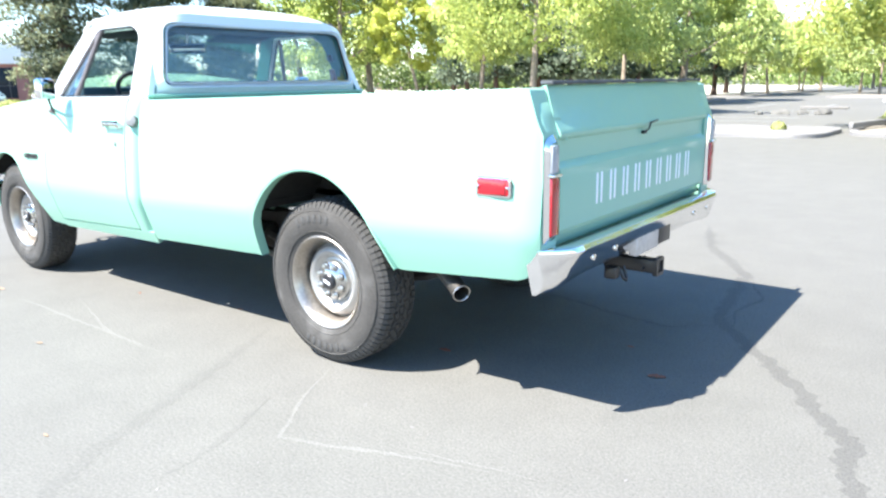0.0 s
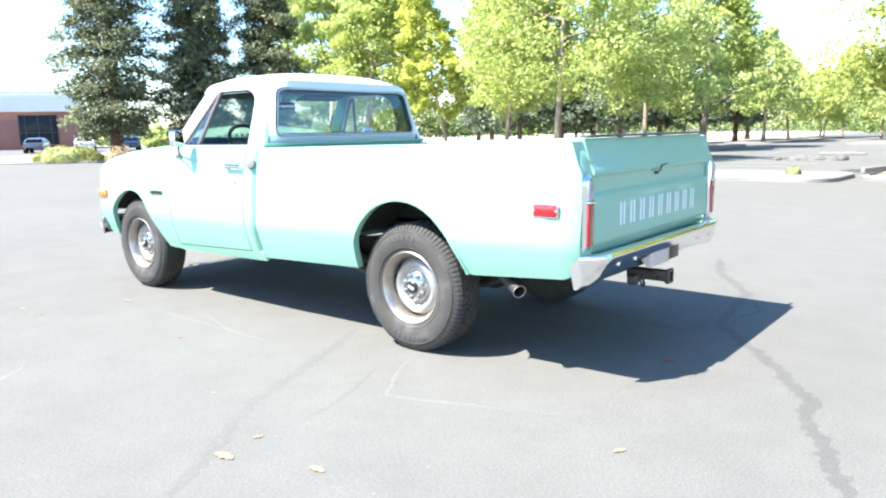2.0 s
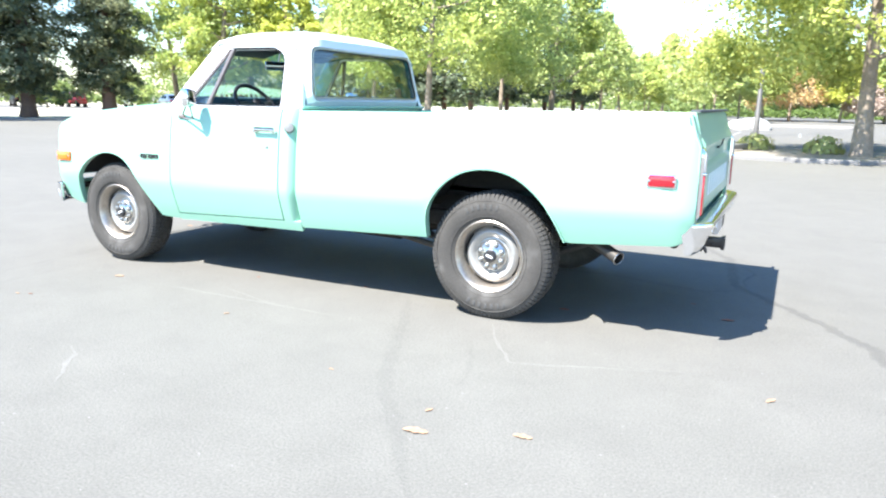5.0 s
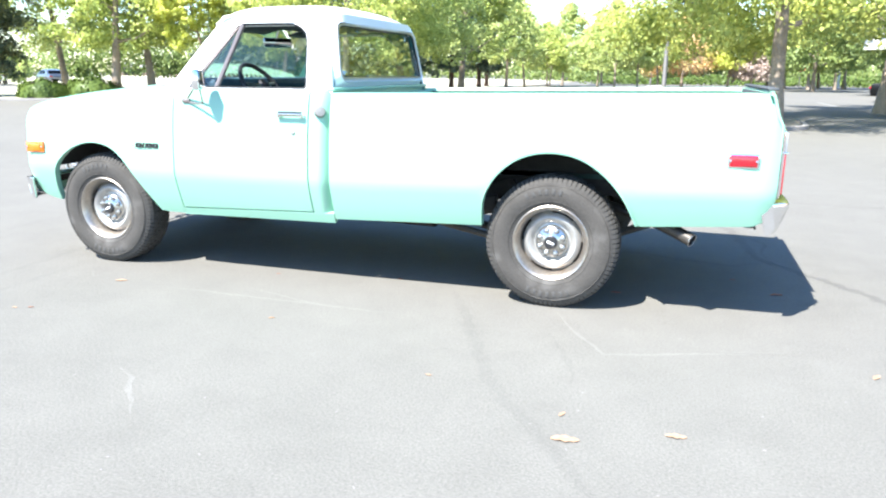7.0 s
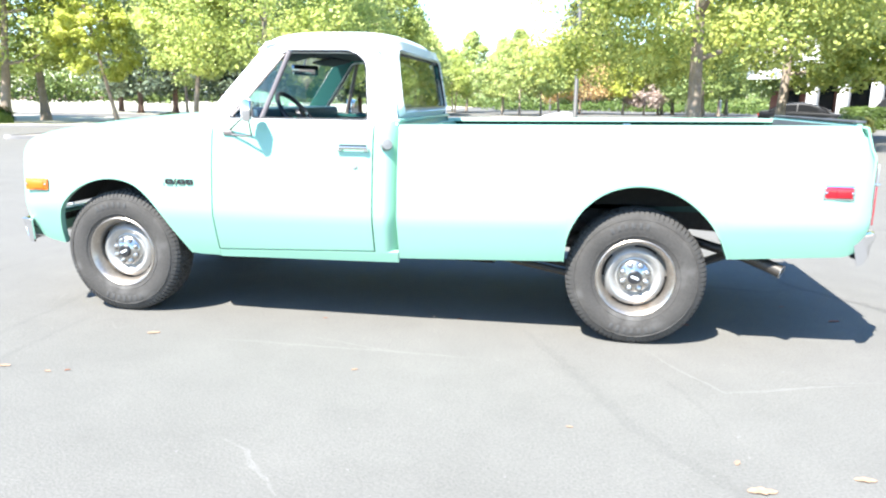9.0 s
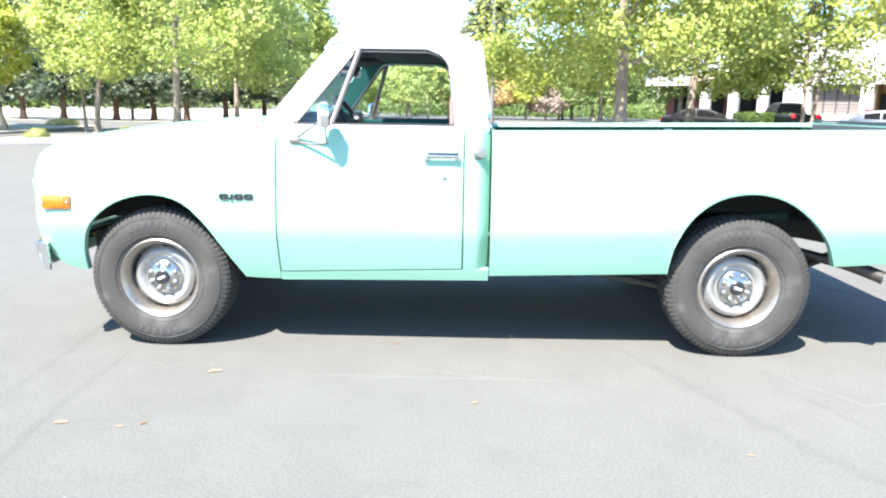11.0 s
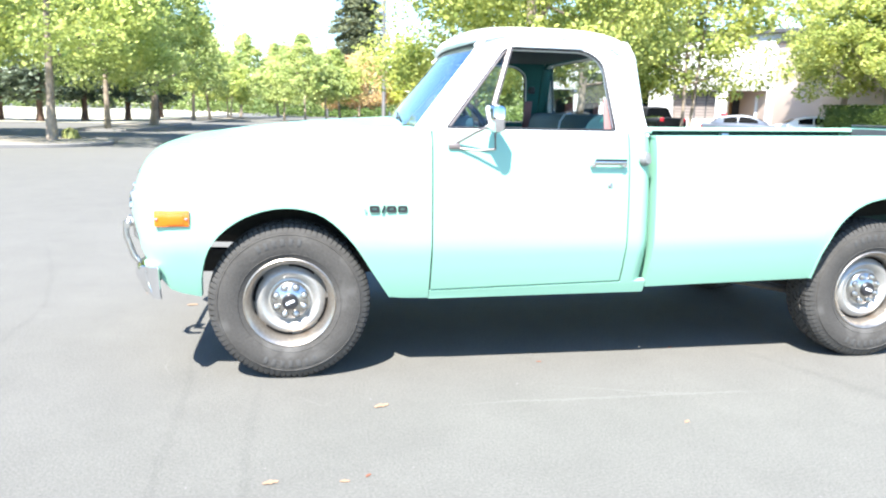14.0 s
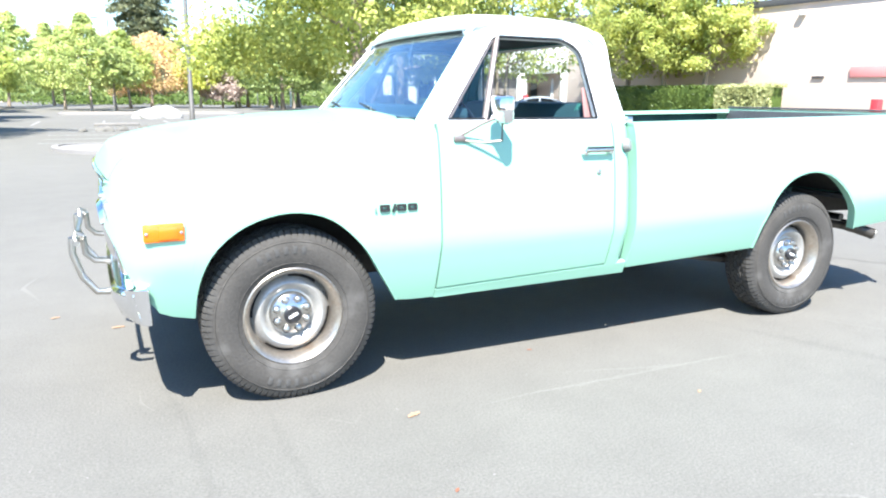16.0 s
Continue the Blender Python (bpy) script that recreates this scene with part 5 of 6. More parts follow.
def kerbed_island(outline, label, top="mulch", height=0.11):
    """A raised island: a concrete kerb round a bed."""
    ob = thing("kerb_island", label, "kerb island", kind="structure")
    ring_o = rounded(outline, 0.8, 6)
    c = Vector((sum(p[0] for p in outline) / len(outline), sum(p[1] for p in outline) / len(outline)))

    def inset(d):
        return [tuple(Vector(p) + (c - Vector(p)).normalized() * d) for p in ring_o]
    i1 = inset(0.16)
    bm = bmesh.new()
    rows = [[(x, y, -0.02) for x, y in ring_o], [(x, y, height - 0.02) for x, y in ring_o], [(x, y, height) for x, y in inset(0.025)], [(x, y, height) for x, y in i1], [(x, y, 0.05) for x, y in i1]]
    grid(bm, rows, close=True)
    part("kerb", bm, "concrete", ob)
    bm = bmesh.new()
    fan(bm, [(x, y, height - 0.03) for x, y in i1])
    part("bed", bm, top, ob, smooth=0)
    return ob


kerbed_island([(-18.0, 14.5), (-15.0, 16.4), (-10.6, 18.0), (-9.6, 19.6), (-10.4, 22.5), (-18.0, 22.5)], "raised concrete kerb island with dry mulch")
kerbed_island([(-5.2, 15.6), (-4.6, 14.3), (-3.4, 13.8), (-0.6, 13.9), (-0.5, 16.8), (-5.0, 16.8)], "pale concrete kerb island end", "concrete")
kerbed_island([(-0.3, 14.9), (2.2, 14.5), (3.9, 15.2), (4.1, 19.4), (-0.2, 19.2)], "raised kerb island with mulch and shrubs")
kerbed_island([(-14.6, 31.0), (-11.8, 31.0), (-11.4, 44.5), (-14.6, 44.5)], "far kerb island under a row of trees")
kerbed_island([(-15.0, 50.0), (-11.4, 50.0), (-11.0, 72.0), (-15.0, 72.0)], "far kerb island under a row of trees")
kerbed_island([(-6.5, 47.0), (5.0, 47.0), (5.0, 53.0), (-6.5, 53.0)], "far kerb island with young trees", "mulch")
kerbed_island([(22.3, 17.5), (25.8, 17.5), (25.8, 34.0), (22.3, 34.0)], "kerbed planting strip before the building", "mulch")
kerbed_island([(-56.0, 3.0), (-39.0, 10.0), (-31.0, 18.6), (-20.0, 23.4), (-20.5, 33.0), (-36.0, 36.0), (-56.0, 36.0)], "wide dry grass bed with conifers", "dry_grass")
field = bmesh.new()
grid(field, [[(-140, 44, 0.02), (-16, 44, 0.02)], [(-140, 60, 0.03), (-16, 66, 0.03)], [(-140, 150, 0.05), (-16, 150, 0.05)]])
tagged(part("dry_field", field, "dry_grass", smooth=0), "pale dry open ground beyond the lot", "field", kind="structure")
for y in (18.5, 20.5, 22.7, 25.1, 27.8):
    bm = bmesh.new()
    box(bm, (-4.2, y, 0.004), (2.8, 0.12, 0.002))
    tagged(part("stall_line", bm, "paint_line", smooth=0), "white painted parking stall line", "pavement mark", "stall lines", "structure")
for k in range(7):
    bm = bmesh.new()
    box(bm, (-9.5 + k * 2.8, 33.5, 0.004), (0.10, 5.0, 0.002))
    tagged(part("stall_line", bm, "paint_line", smooth=0), "white painted parking stall line", "pavement mark", "stall lines", "structure")
stop_bm = bmesh.new()
box(stop_bm, (0, 0, 0.06), (1.8, 0.16, 0.12), 0.03)
stop = tagged(part("wheel_stop", stop_bm, "concrete"), "weathered concrete wheel stop", "wheel stop", "wheel stops")
stop.matrix_basis = pose(-3.4, 30.2, 0, 0, 0, 4)
divider = tagged(part("edging_board", boxed((0.05, 16.95, 0.20), (0.10, 2.7, 0.14), 0.02, Matrix.Rotation(radians(-14), 4, "Z")), "concrete"), "low concrete edging strip", "edging")


# ---- plants ----
def leaf_cloud(name, centres, normals, size, material, parent, seed, label=""):
    """Many small leaf blades at the given places, each a bent kite, as one mesh."""
    rng = np.random.default_rng(seed)
    n = len(centres)
    nrm = normals + rng.normal(0, 0.5, (n, 3))
    nrm /= np.linalg.norm(nrm, axis=1)[:, None]
    ref = rng.normal(0, 1, (n, 3))
    u = np.cross(nrm, ref)
    u /= np.linalg.norm(u, axis=1)[:, None]
    v = np.cross(nrm, u)
    s = (size * rng.uniform(0.6, 1.35, n))[:, None]
    quad = np.stack([centres - u * s, centres + v * s * 0.62 + nrm * s * 0.18, centres + u * s, centres - v * s * 0.62 + nrm * s * 0.18], 1)
    me = bpy.data.meshes.new(name)
    me.vertices.add(4 * n)
    me.vertices.foreach_set("co", quad.reshape(-1))
    me.loops.add(4 * n)
    me.loops.foreach_set("vertex_index", np.arange(4 * n, dtype=np.int32))
    me.polygons.add(n)
    me.polygons.foreach_set("loop_start", np.arange(0, 4 * n, 4, dtype=np.int32))
    me.update(calc_edges=True)
    me.materials.append(M[material])
    ob = new(name, me)
    ob.parent = parent
    return tagged(ob, label, kind="stuff")


def broad_tree(at, height, spread, low, trunk_r, material, seed, label, leaves=9000, size=0.11, limbs=7, shape=0.9, bark="bark", group="", turn=0.0, multi=1):
    """A broad-leaved tree: tapered trunk, limbs, and a crown of leaf clumps in an uneven, pointed oval."""
    rng = np.random.default_rng(seed)
    tree = thing("tree", label, "tree", (*at, 0), turn, group)
    lean = rng.normal(0, 0.06, 2)
    for stem in range(multi):
        off = np.array([0.0, 0.0]) if multi == 1 else rng.normal(0, 0.18, 2)
        pts, rad = [], []
        for k in range(9):
            q = k / 8
            h = q * height * 0.86
            pts.append((off[0] * (1 + 3 * q) + lean[0] * h + rng.normal(0, 0.03) * q, off[1] * (1 + 3 * q) + lean[1] * h + rng.normal(0, 0.03) * q, h - 0.05))
            rad.append(trunk_r * (1.35 if k == 0 else 1) * (1 - 0.86 * q) / (1 if multi == 1 else 1.4))
        part("trunk", tube(bmesh.new(), pts, rad, 12), bark, tree)
    mid = np.array(pts)
    for k in range(limbs):
        h = low + (height * 0.72 - low) * (k + 0.4) / limbs
        base = np.array([np.interp(h, mid[:, 2], mid[:, c]) for c in range(3)])
        a = 2.4 * k + rng.uniform(-0.4, 0.4)
        reach = spread * (0.85 - 0.5 * (h - low) / (height - low)) * rng.uniform(0.7, 1.0)
        tip = base + np.array([math.cos(a) * reach, math.sin(a) * reach, reach * rng.uniform(0.35, 0.7)])
        bend = base * 0.5 + tip * 0.5 + np.array([0, 0, -0.1 * reach])
        part("limb", tube(bmesh.new(), [tuple(base), tuple(bend), tuple(tip)], [trunk_r * 0.38, trunk_r * 0.24, trunk_r * 0.08], 7), bark, tree)
    # leaves: small clumps and loose filling inside the crown's outline
    def inside(n, low_r):
        q = rng.uniform(0, 1, n) ** 0.9
        z = low + (height - low) * q
        outline = spread * np.sin(np.pi * np.minimum(1, q * 0.86 + 0.14) ** 0.75) ** 0.7 * np.where(q < 0.55, 1.0, 1.0 - 0.55 * (q - 0.55) / 0.45)
        a = rng.uniform(0, 2 * np.pi, n)
        wave = 1 + 0.16 * np.sin(3 * a + 5 * q + seed) + 0.10 * np.sin(7 * a - 11 * q)
        r = outline * wave * np.sqrt(rng.uniform(low_r, 1.0, n))
        return np.stack([np.cos(a) * r + lean[0] * z, np.sin(a) * r + lean[1] * z, z + rng.normal(0, 0.12, n)], 1)
    count = int(170 * shape)
    centres, radii = inside(count, 0.2), spread * rng.uniform(0.09, 0.23, count)
    loose = leaves // 6
    which = rng.choice(count, leaves - loose, p=radii**2 / (radii**2).sum())
    way = rng.normal(0, 1, (leaves - loose, 3))
    way /= np.linalg.norm(way, axis=1)[:, None]
    places = centres[which] + way * (radii[which] * rng.uniform(0.1, 1.0, leaves - loose) ** 0.42)[:, None] * np.array([1.15, 1.15, 0.8])
    places = np.concatenate([places, inside(loose, 0.3)])
    normals = np.concatenate([way, rng.normal(0, 0.6, (loose, 3))]) * 0.45 + np.array([-0.12, -0.25, 0.45])
    leaf_cloud("crown", places, normals, size * 1.12, material, tree, seed)
    return tree


def conifer(at, height, spread, low, trunk_r, seed, label, sprays=15000, size=0.17, group="", material="needle"):
    """A conifer: straight trunk, drooping layered branches, needle sprays along each."""
    rng = np.random.default_rng(seed)
    tree = thing("conifer", label, "tree", (*at, 0), 0, group)
    part("trunk", tube(bmesh.new(), [(0, 0, -0.05), (0.03, 0, 0.6), (0.05, 0.02, height * 0.4), (0, 0.03, height * 0.97)], [trunk_r * 1.4, trunk_r, trunk_r * 0.7, 0.03], 12), "bark_red", tree)
    layers = int((height - low) / 0.55)
    pl, nm = [], []
    bm = bmesh.new()
    per = sprays // (layers * 6)
    for k in range(layers):
        q = k / layers
        h = low + (height - low) * q
        reach = spread * (1 - q) ** 0.72 * (0.62 + 0.38 * min(1, q * 6))
        for b in range(6):
            a = 2 * math.pi * (b / 6) + k * 1.3 + rng.uniform(-0.35, 0.35)
            L = reach * rng.uniform(0.5, 1.2)
            d = np.array([math.cos(a), math.sin(a), 0])
            tip = np.array([0, 0, h]) + d * L + np.array([0, 0, -0.16 * L + rng.uniform(-0.45, 0.45)])
            if b % 2 == 0:
                tube(bm, [(0, 0, h), tuple(np.array([0, 0, h + 0.05 * L]) * 0.5 + tip * 0.5), tuple(tip)], [trunk_r * 0.2 * (1 - 0.6 * q), trunk_r * 0.12 * (1 - 0.6 * q), 0.012], 5)
            s = rng.uniform(0.12, 1.0, per) ** 0.7
            side = np.array([-d[1], d[0], 0])
            p = np.array([0, 0, h]) * (1 - s)[:, None] + tip * s[:, None] + np.outer(np.sin(s * 3.0) * 0.06 * L, (0, 0, 1))
            spur = np.round(s * 5) / 5 * 2.6
            p = p + side * (rng.normal(0, 0.18, per) * L * (0.35 + 0.65 * np.sin(spur)))[:, None] + rng.normal(0, 0.11, (per, 3)) * (1, 1, 1.5)
            p[:, 2] -= 0.22 * np.abs(np.sin(7 * s + k)) * rng.uniform(0, 1, per)
            pl.append(p)
            nm.append(np.tile((0.15 * d[0], 0.15 * d[1], 0.9), (per, 1)))
    tagged(part("branch_mass", bm, "bark_red", tree), kind="stuff")
    leaf_cloud("crown", np.concatenate(pl), np.concatenate(nm), size, material, tree, seed)
    return tree


def shrub(at, size, material, seed, label, leaves=900, leaf=0.06, name="shrub", z=0.1, turn=0):
    """A low shrub: short stems and a mounded mass of leaves."""
    rng = np.random.default_rng(seed)
    ob = thing(name, label, "shrub", (*at, z), turn)
    bm = bmesh.new()
    for k in range(6):
        a = k * 1.05
        tube(bm, [(0, 0, -0.05), (math.cos(a) * size[0] * 0.3, math.sin(a) * size[1] * 0.3, size[2] * 0.7)], [0.02, 0.006], 5)
    tagged(part("stems", bm, "bark", ob), kind="stuff")
    w = rng.normal(0, 1, (leaves, 3))
    w /= np.linalg.norm(w, axis=1)[:, None]
    w[:, 2] = np.abs(w[:, 2])
    lump = 1 + 0.18 * np.sin(w[:, 0] * 7 + seed) * np.cos(w[:, 1] * 6)
    p = w * (np.array(size) * 0.5 * np.array([1, 1, 2]))[None] * (lump * rng.uniform(0.55, 1.0, leaves) ** 0.4)[:, None]
    leaf_cloud("foliage", p, w, leaf, material, ob, seed)
    return ob


def hedge(a, b, depth, height, material, seed, label, leaves=5000):
    """A clipped hedge between two points on the ground."""
    rng = np.random.default_rng(seed)
    a, b = Vector(a), Vector(b)
    mid, L = (a + b) / 2, (b - a).length
    ob = thing("hedge", label, "hedge", (mid.x, mid.y, 0), math.degrees(math.atan2(b.y - a.y, b.x - a.x)))
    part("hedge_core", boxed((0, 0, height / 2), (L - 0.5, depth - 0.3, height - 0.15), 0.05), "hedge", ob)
    face = rng.integers(0, 3, leaves)
    p = np.stack([rng.uniform(-L / 2, L / 2, leaves), rng.uniform(-depth / 2, depth / 2, leaves), rng.uniform(0.02, height, leaves)], 1)
    n = np.zeros((leaves, 3))
    m0 = face < 2
    p[m0, 1] = -depth / 2 + rng.normal(0, 0.04, m0.sum())
    n[m0, 1] = -1
    p[:, 0] = np.clip(p[:, 0] * 1.04, -L / 2, L / 2) + rng.normal(0, 0.03, leaves)
    p[~m0, 2] = height + rng.normal(0, 0.04, (~m0).sum())
    n[~m0, 2] = 1
    leaf_cloud("foliage", p, n, 0.055, material, ob, seed)
    return ob


broad_tree((-11.84, 20.9), 11.2, 4.35, 2.45, 0.15, "leaf", 11, "tall leafy green tree with a straight grey trunk in an island", 39000, 0.071, 8)
broad_tree((-13.4, 32.7), 10.5, 3.7, 2.3, 0.14, "leaf_b", 12, "leafy light green tree in a far island", 23400, 0.087)
broad_tree((-12.9, 40.1), 10.8, 3.4, 2.2, 0.22, "leaf", 13, "leafy green tree with a stout trunk", 23400, 0.093)
broad_tree((-12.8, 52.5), 8.0, 2.4, 2.4, 0.14, "leaf_b", 14, "young light green tree in a far island", 11000, 0.099)
broad_tree((-12.4, 58.0), 7.2, 2.2, 2.2, 0.12, "leaf_b", 15, "young light green tree in a far island", 11000, 0.099)
broad_tree((-12.2, 68.0), 6.0, 2.8, 1.7, 0.12, "leaf", 16, "young light green tree far off", 11000, 0.099, multi=2)
broad_tree((-11.8, 75.0), 8.5, 2.8, 2.2, 0.14, "leaf_b", 17, "far light green tree beyond the lot", 9900, 0.118)
broad_tree((-8.5, 84.0), 8.0, 3.0, 2.0, 0.14, "leaf_b", 18, "far light green tree beyond the lot", 9900, 0.124)
broad_tree((-4.6, 56.5), 6.9, 2.1, 1.9, 0.09, "leaf_b", 19, "pointed young light green tree", 13200, 0.087)
broad_tree((-2.9, 58.5), 5.6, 1.9, 1.9, 0.09, "leaf_b", 20, "young light green tree in an island", 9900, 0.093)
broad_tree((-6.6, 62.0), 6.4, 2.3, 1.8, 0.10, "leaf_b", 21, "young light green tree in an island", 9900, 0.093)
broad_tree((-1.5, 68.0), 6.6, 2.6, 1.9, 0.12, "leaf", 22, "young green island tree", 9900, 0.105)
broad_tree((0.6, 73.0), 6.6, 5.0, 1.6, 0.14, "leaf_orange", 23, "tree with orange autumn leaves", 14300, 0.112)
broad_tree((4.8, 70.0), 6.4, 2.6, 1.8, 0.12, "leaf_yellow", 24, "tree with yellow autumn leaves", 12100, 0.105)
broad_tree((8.5, 72.0), 6.0, 2.8, 1.6, 0.12, "leaf_b", 25, "light green tree across the lot", 11000, 0.112)
broad_tree((-33.0, 28.3), 12.5, 3.6, 2.4, 0.2, "leaf_b", 40, "tall light green tree at the lot edge", 28600, 0.099)
broad_tree((-21.2, 25.7), 9.6, 1.75, 2.2, 0.10, "leaf_yellow", 26, "slim tree with yellow-green leaves", 23400, 0.074)
broad_tree((-26.0, 24.3), 10.5, 2.9, 2.4, 0.24, "leaf", 27, "leafy green tree with a dark trunk", 23400, 0.087)
broad_tree((-26.5, 27.6), 11.0, 3.1, 2.4, 0.22, "leaf", 28, "leafy green tree with a dark trunk", 20800, 0.093)
broad_tree((-18.4, 27.0), 9.8, 2.8, 2.2, 0.07, "leaf_b", 29, "slim light green tree beside the lot", 23400, 0.081)
broad_tree((-16.2, 23.6), 9.5, 2.5, 2.6, 0.12, "leaf", 30, "leafy green tree beside the lot", 20800, 0.081)
broad_tree((3.16, 17.0), 12.0, 4.9, 2.3, 0.22, "leaf_rich", 31, "large spreading light green tree in an island", 95000, 0.062, 10)
broad_tree((7.6, 25.0), 11.0, 4.2, 2.2, 0.20, "leaf_rich", 32, "large leafy green tree", 33800, 0.087, 9)
broad_tree((11.6, 23.3), 9.5, 3.6, 2.3, 0.11, "leaf_rich", 33, "light green tree with a slender forked trunk", 26000, 0.081, 9, multi=2)
broad_tree((24.6, 30.9), 10.5, 3.4, 2.6, 0.20, "leaf_rich", 34, "leafy tree with a pale mottled trunk beside a wall", 28600, 0.077, 8)
broad_tree((24.4, 27.2), 10.0, 3.2, 2.7, 0.19, "leaf_rich", 35, "leafy green tree beside a wall", 26000, 0.077, 8)
broad_tree((25.0, 25.2), 9.5, 2.6, 2.9, 0.17, "leaf_rich", 37, "leafy light green tree beside a wall", 26000, 0.077, 8)
broad_tree((22.0, 55.0), 10.0, 4.0, 2.2, 0.2, "leaf", 36, "far leafy green tree beyond the lot", 13200, 0.118)
broad_tree((14.5, 50.0), 9.0, 3.6, 2.0, 0.2, "leaf_dark", 38, "far deep green tree beyond the lot", 13200, 0.112)
broad_tree((11.0, 62.0), 9.0, 4.0, 1.8, 0.2, "leaf_dark", 39, "far deep green tree beyond the lot", 12100, 0.124)
for k, (x, y, h, w) in enumerate(((-35.8, 14.9, 19.0, 3.5), (-34.0, 19.1, 17.5, 2.8), (-31.7, 22.1, 18.0, 2.7))):
    conifer((x, y), h, w, 1.75, 0.36, 50 + k, "tall dark redwood with drooping layered branches", 62000, 0.095, "redwoods")
for k, (x, y) in enumerate(((-37.0, 49.5), (-33.0, 46.0), (-29.5, 45.0), (-26.5, 46.5), (-24.2, 47.5), (-21.2, 46.0), (-19.4, 49.0), (-17.6, 53.0), (-16.6, 58.0), (-18.0, 66.0))):
    conifer((x, y), 9.0 + (k % 3) * 1.4, 3.1, 1.9, 0.20, 60 + k, "dark conifer with low spreading branches", 9000, 0.15, "dark conifers", "needle_dark")
conifer((2.4, 112.0), 25.0, 7.0, 3.0, 0.4, 80, "tall far redwood above the orange trees", 60000, 0.20)
for k in range(9):
    broad_tree((9.0 + k * 0.9 + 0.5 * (k % 2), 72.6 - 0.12 * k + 3 * (k % 3)), 6.5 + (k % 3), 2.4, 2.1, 0.15, "leaf", 140 + k, "dark-trunked tree in a far grove", 5000, 0.12, 3, group="far grove")
broad_tree((6.9, 70.0), 3.6, 2.1, 0.8, 0.10, "pink_leaf", 150, "small far tree with pinkish leaves", 7000, 0.10)
broad_tree((-60.0, 31.0), 2.0, 1.4, 0.4, 0.10, "leaf_b", 151, "small light green tree before the brick offices", 7000, 0.12)
broad_tree((-58.0, 37.0), 2.6, 2.0, 0.5, 0.10, "leaf_dark", 152, "small green tree before the brick offices", 7000, 0.12)
broad_tree((-57.0, 45.0), 3.2, 2.2, 0.6, 0.10, "leaf_b", 153, "small light green tree before the brick offices", 7000, 0.12)
for k, (x, y, w, h, m, lab) in enumerate(((-14.4, 22.3, 0.55, 0.32, "shrub", "low yellow-green shrub in the island"), (-11.7, 22.2, 0.55, 0.32, "shrub", "low green shrub beside the trunk"), (-1.8, 15.6, 0.32, 0.15, "shrub", "small yellow-green shrub on concrete"),
                                          (0.5, 18.3, 1.1, 0.42, "shrub", "low yellow-green shrub in the kerb bed"), (2.3, 17.6, 1.1, 0.45, "shrub", "low yellow-green shrub in the kerb bed"), (-38.3, 13.4, 4.4, 0.75, "shrub", "wide light green shrub under redwoods"), (-33.1, 13.7, 1.9, 0.8, "rose", "reddish flowering shrub under redwoods"),
                                          (-26.6, 23.4, 3.0, 0.9, "hedge", "dark rounded shrub at the kerb"), (-28.2, 22.0, 2.6, 0.8, "hedge", "dark rounded shrub at the kerb"), (-22.8, 33.0, 1.7, 0.35, "shrub", "low bright green shrub in dry grass"), (12.4, 31.2, 2.2, 0.7, "shrub", "bright green shrub at the kerb"), (-16.8, 20.6, 0.9, 0.28, "shrub", "low green island shrub"))):
    shrub((x, y), (w, w * 0.8, h), m, 100 + k, lab, 700 if w < 2 else 2600, 0.05 if w < 2 else 0.11)
hedge((15.0, 39.6), (17.6, 37.6), 1.3, 1.15, "hedge", 120, "clipped dark green hedge")
# one hedge in two stretches, its shade and sun given by leaf colour
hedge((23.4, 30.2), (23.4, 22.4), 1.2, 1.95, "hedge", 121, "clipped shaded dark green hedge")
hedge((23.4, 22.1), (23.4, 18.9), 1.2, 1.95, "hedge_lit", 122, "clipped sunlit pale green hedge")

# far belts of trees that close the view
def tree_belt(points, height, count, size, material, seed, label):
    """A distant belt of mixed trees along a line, as one uneven mass of leaves."""
    rng = np.random.default_rng(seed)
    ob = thing("tree_belt", label, "trees", kind="stuff")
    p = np.array(points, float)
    d = np.r_[0, np.cumsum(np.hypot(*np.diff(p, axis=0).T))]
    s = rng.uniform(0, d[-1], count)
    tall = height * (0.62 + 0.22 * np.sin(s * 0.43 + seed) + 0.16 * np.sin(s * 1.13 + 2 * seed))
    z = tall * rng.uniform(0.03, 1.0, count) ** 0.8
    places = np.stack([np.interp(s, d, p[:, 0]) + rng.normal(0, 1.6, count), np.interp(s, d, p[:, 1]) + rng.normal(0, 1.6, count), z], 1)
    leaf_cloud("foliage", places, rng.normal(0, 0.5, (count, 3)) + np.array([-0.1, -0.4, 0.5]), size, material, ob, seed)
    return ob


tree_belt([(-104, 40), (-92, 58), (-84, 76)], 4.6, 9000, 0.22, "leaf_dark", 205, "far belt of small green trees beyond the cars")
tree_belt([(-70, 150), (-30, 140), (10, 136), (40, 120), (60, 90)], 7.5, 26000, 0.30, "leaf_dark", 201, "far belt of mixed green trees")
tree_belt([(-92, 84), (-78, 100), (-52, 118)], 9.5, 16000, 0.30, "leaf_dark", 204, "far belt of tall mixed green trees")
tree_belt([(-24, 118), (0, 116), (26, 104), (40, 80)], 4.2, 14000, 0.26, "leaf_dark", 202, "far belt of low green trees")
tree_belt([(-10, 92), (6, 94), (22, 88), (34, 74)], 1.4, 9000, 0.16, "hedge", 203, "far low dark hedge beyond the lot")


# ---- buildings ----
def wall_box(name, parent, centre, size, material, label=""):
    return part(name, boxed(centre, size, 0.02), material, parent, label, 30)


# pale building with columns and recessed openings, front turned to the lot
hall = thing("column_building", "white stucco building with columns and deep recessed openings", "building", (19.0, 42.7, 0), -39.7)
hall.scale = (1.1, 1.1, 1.1)
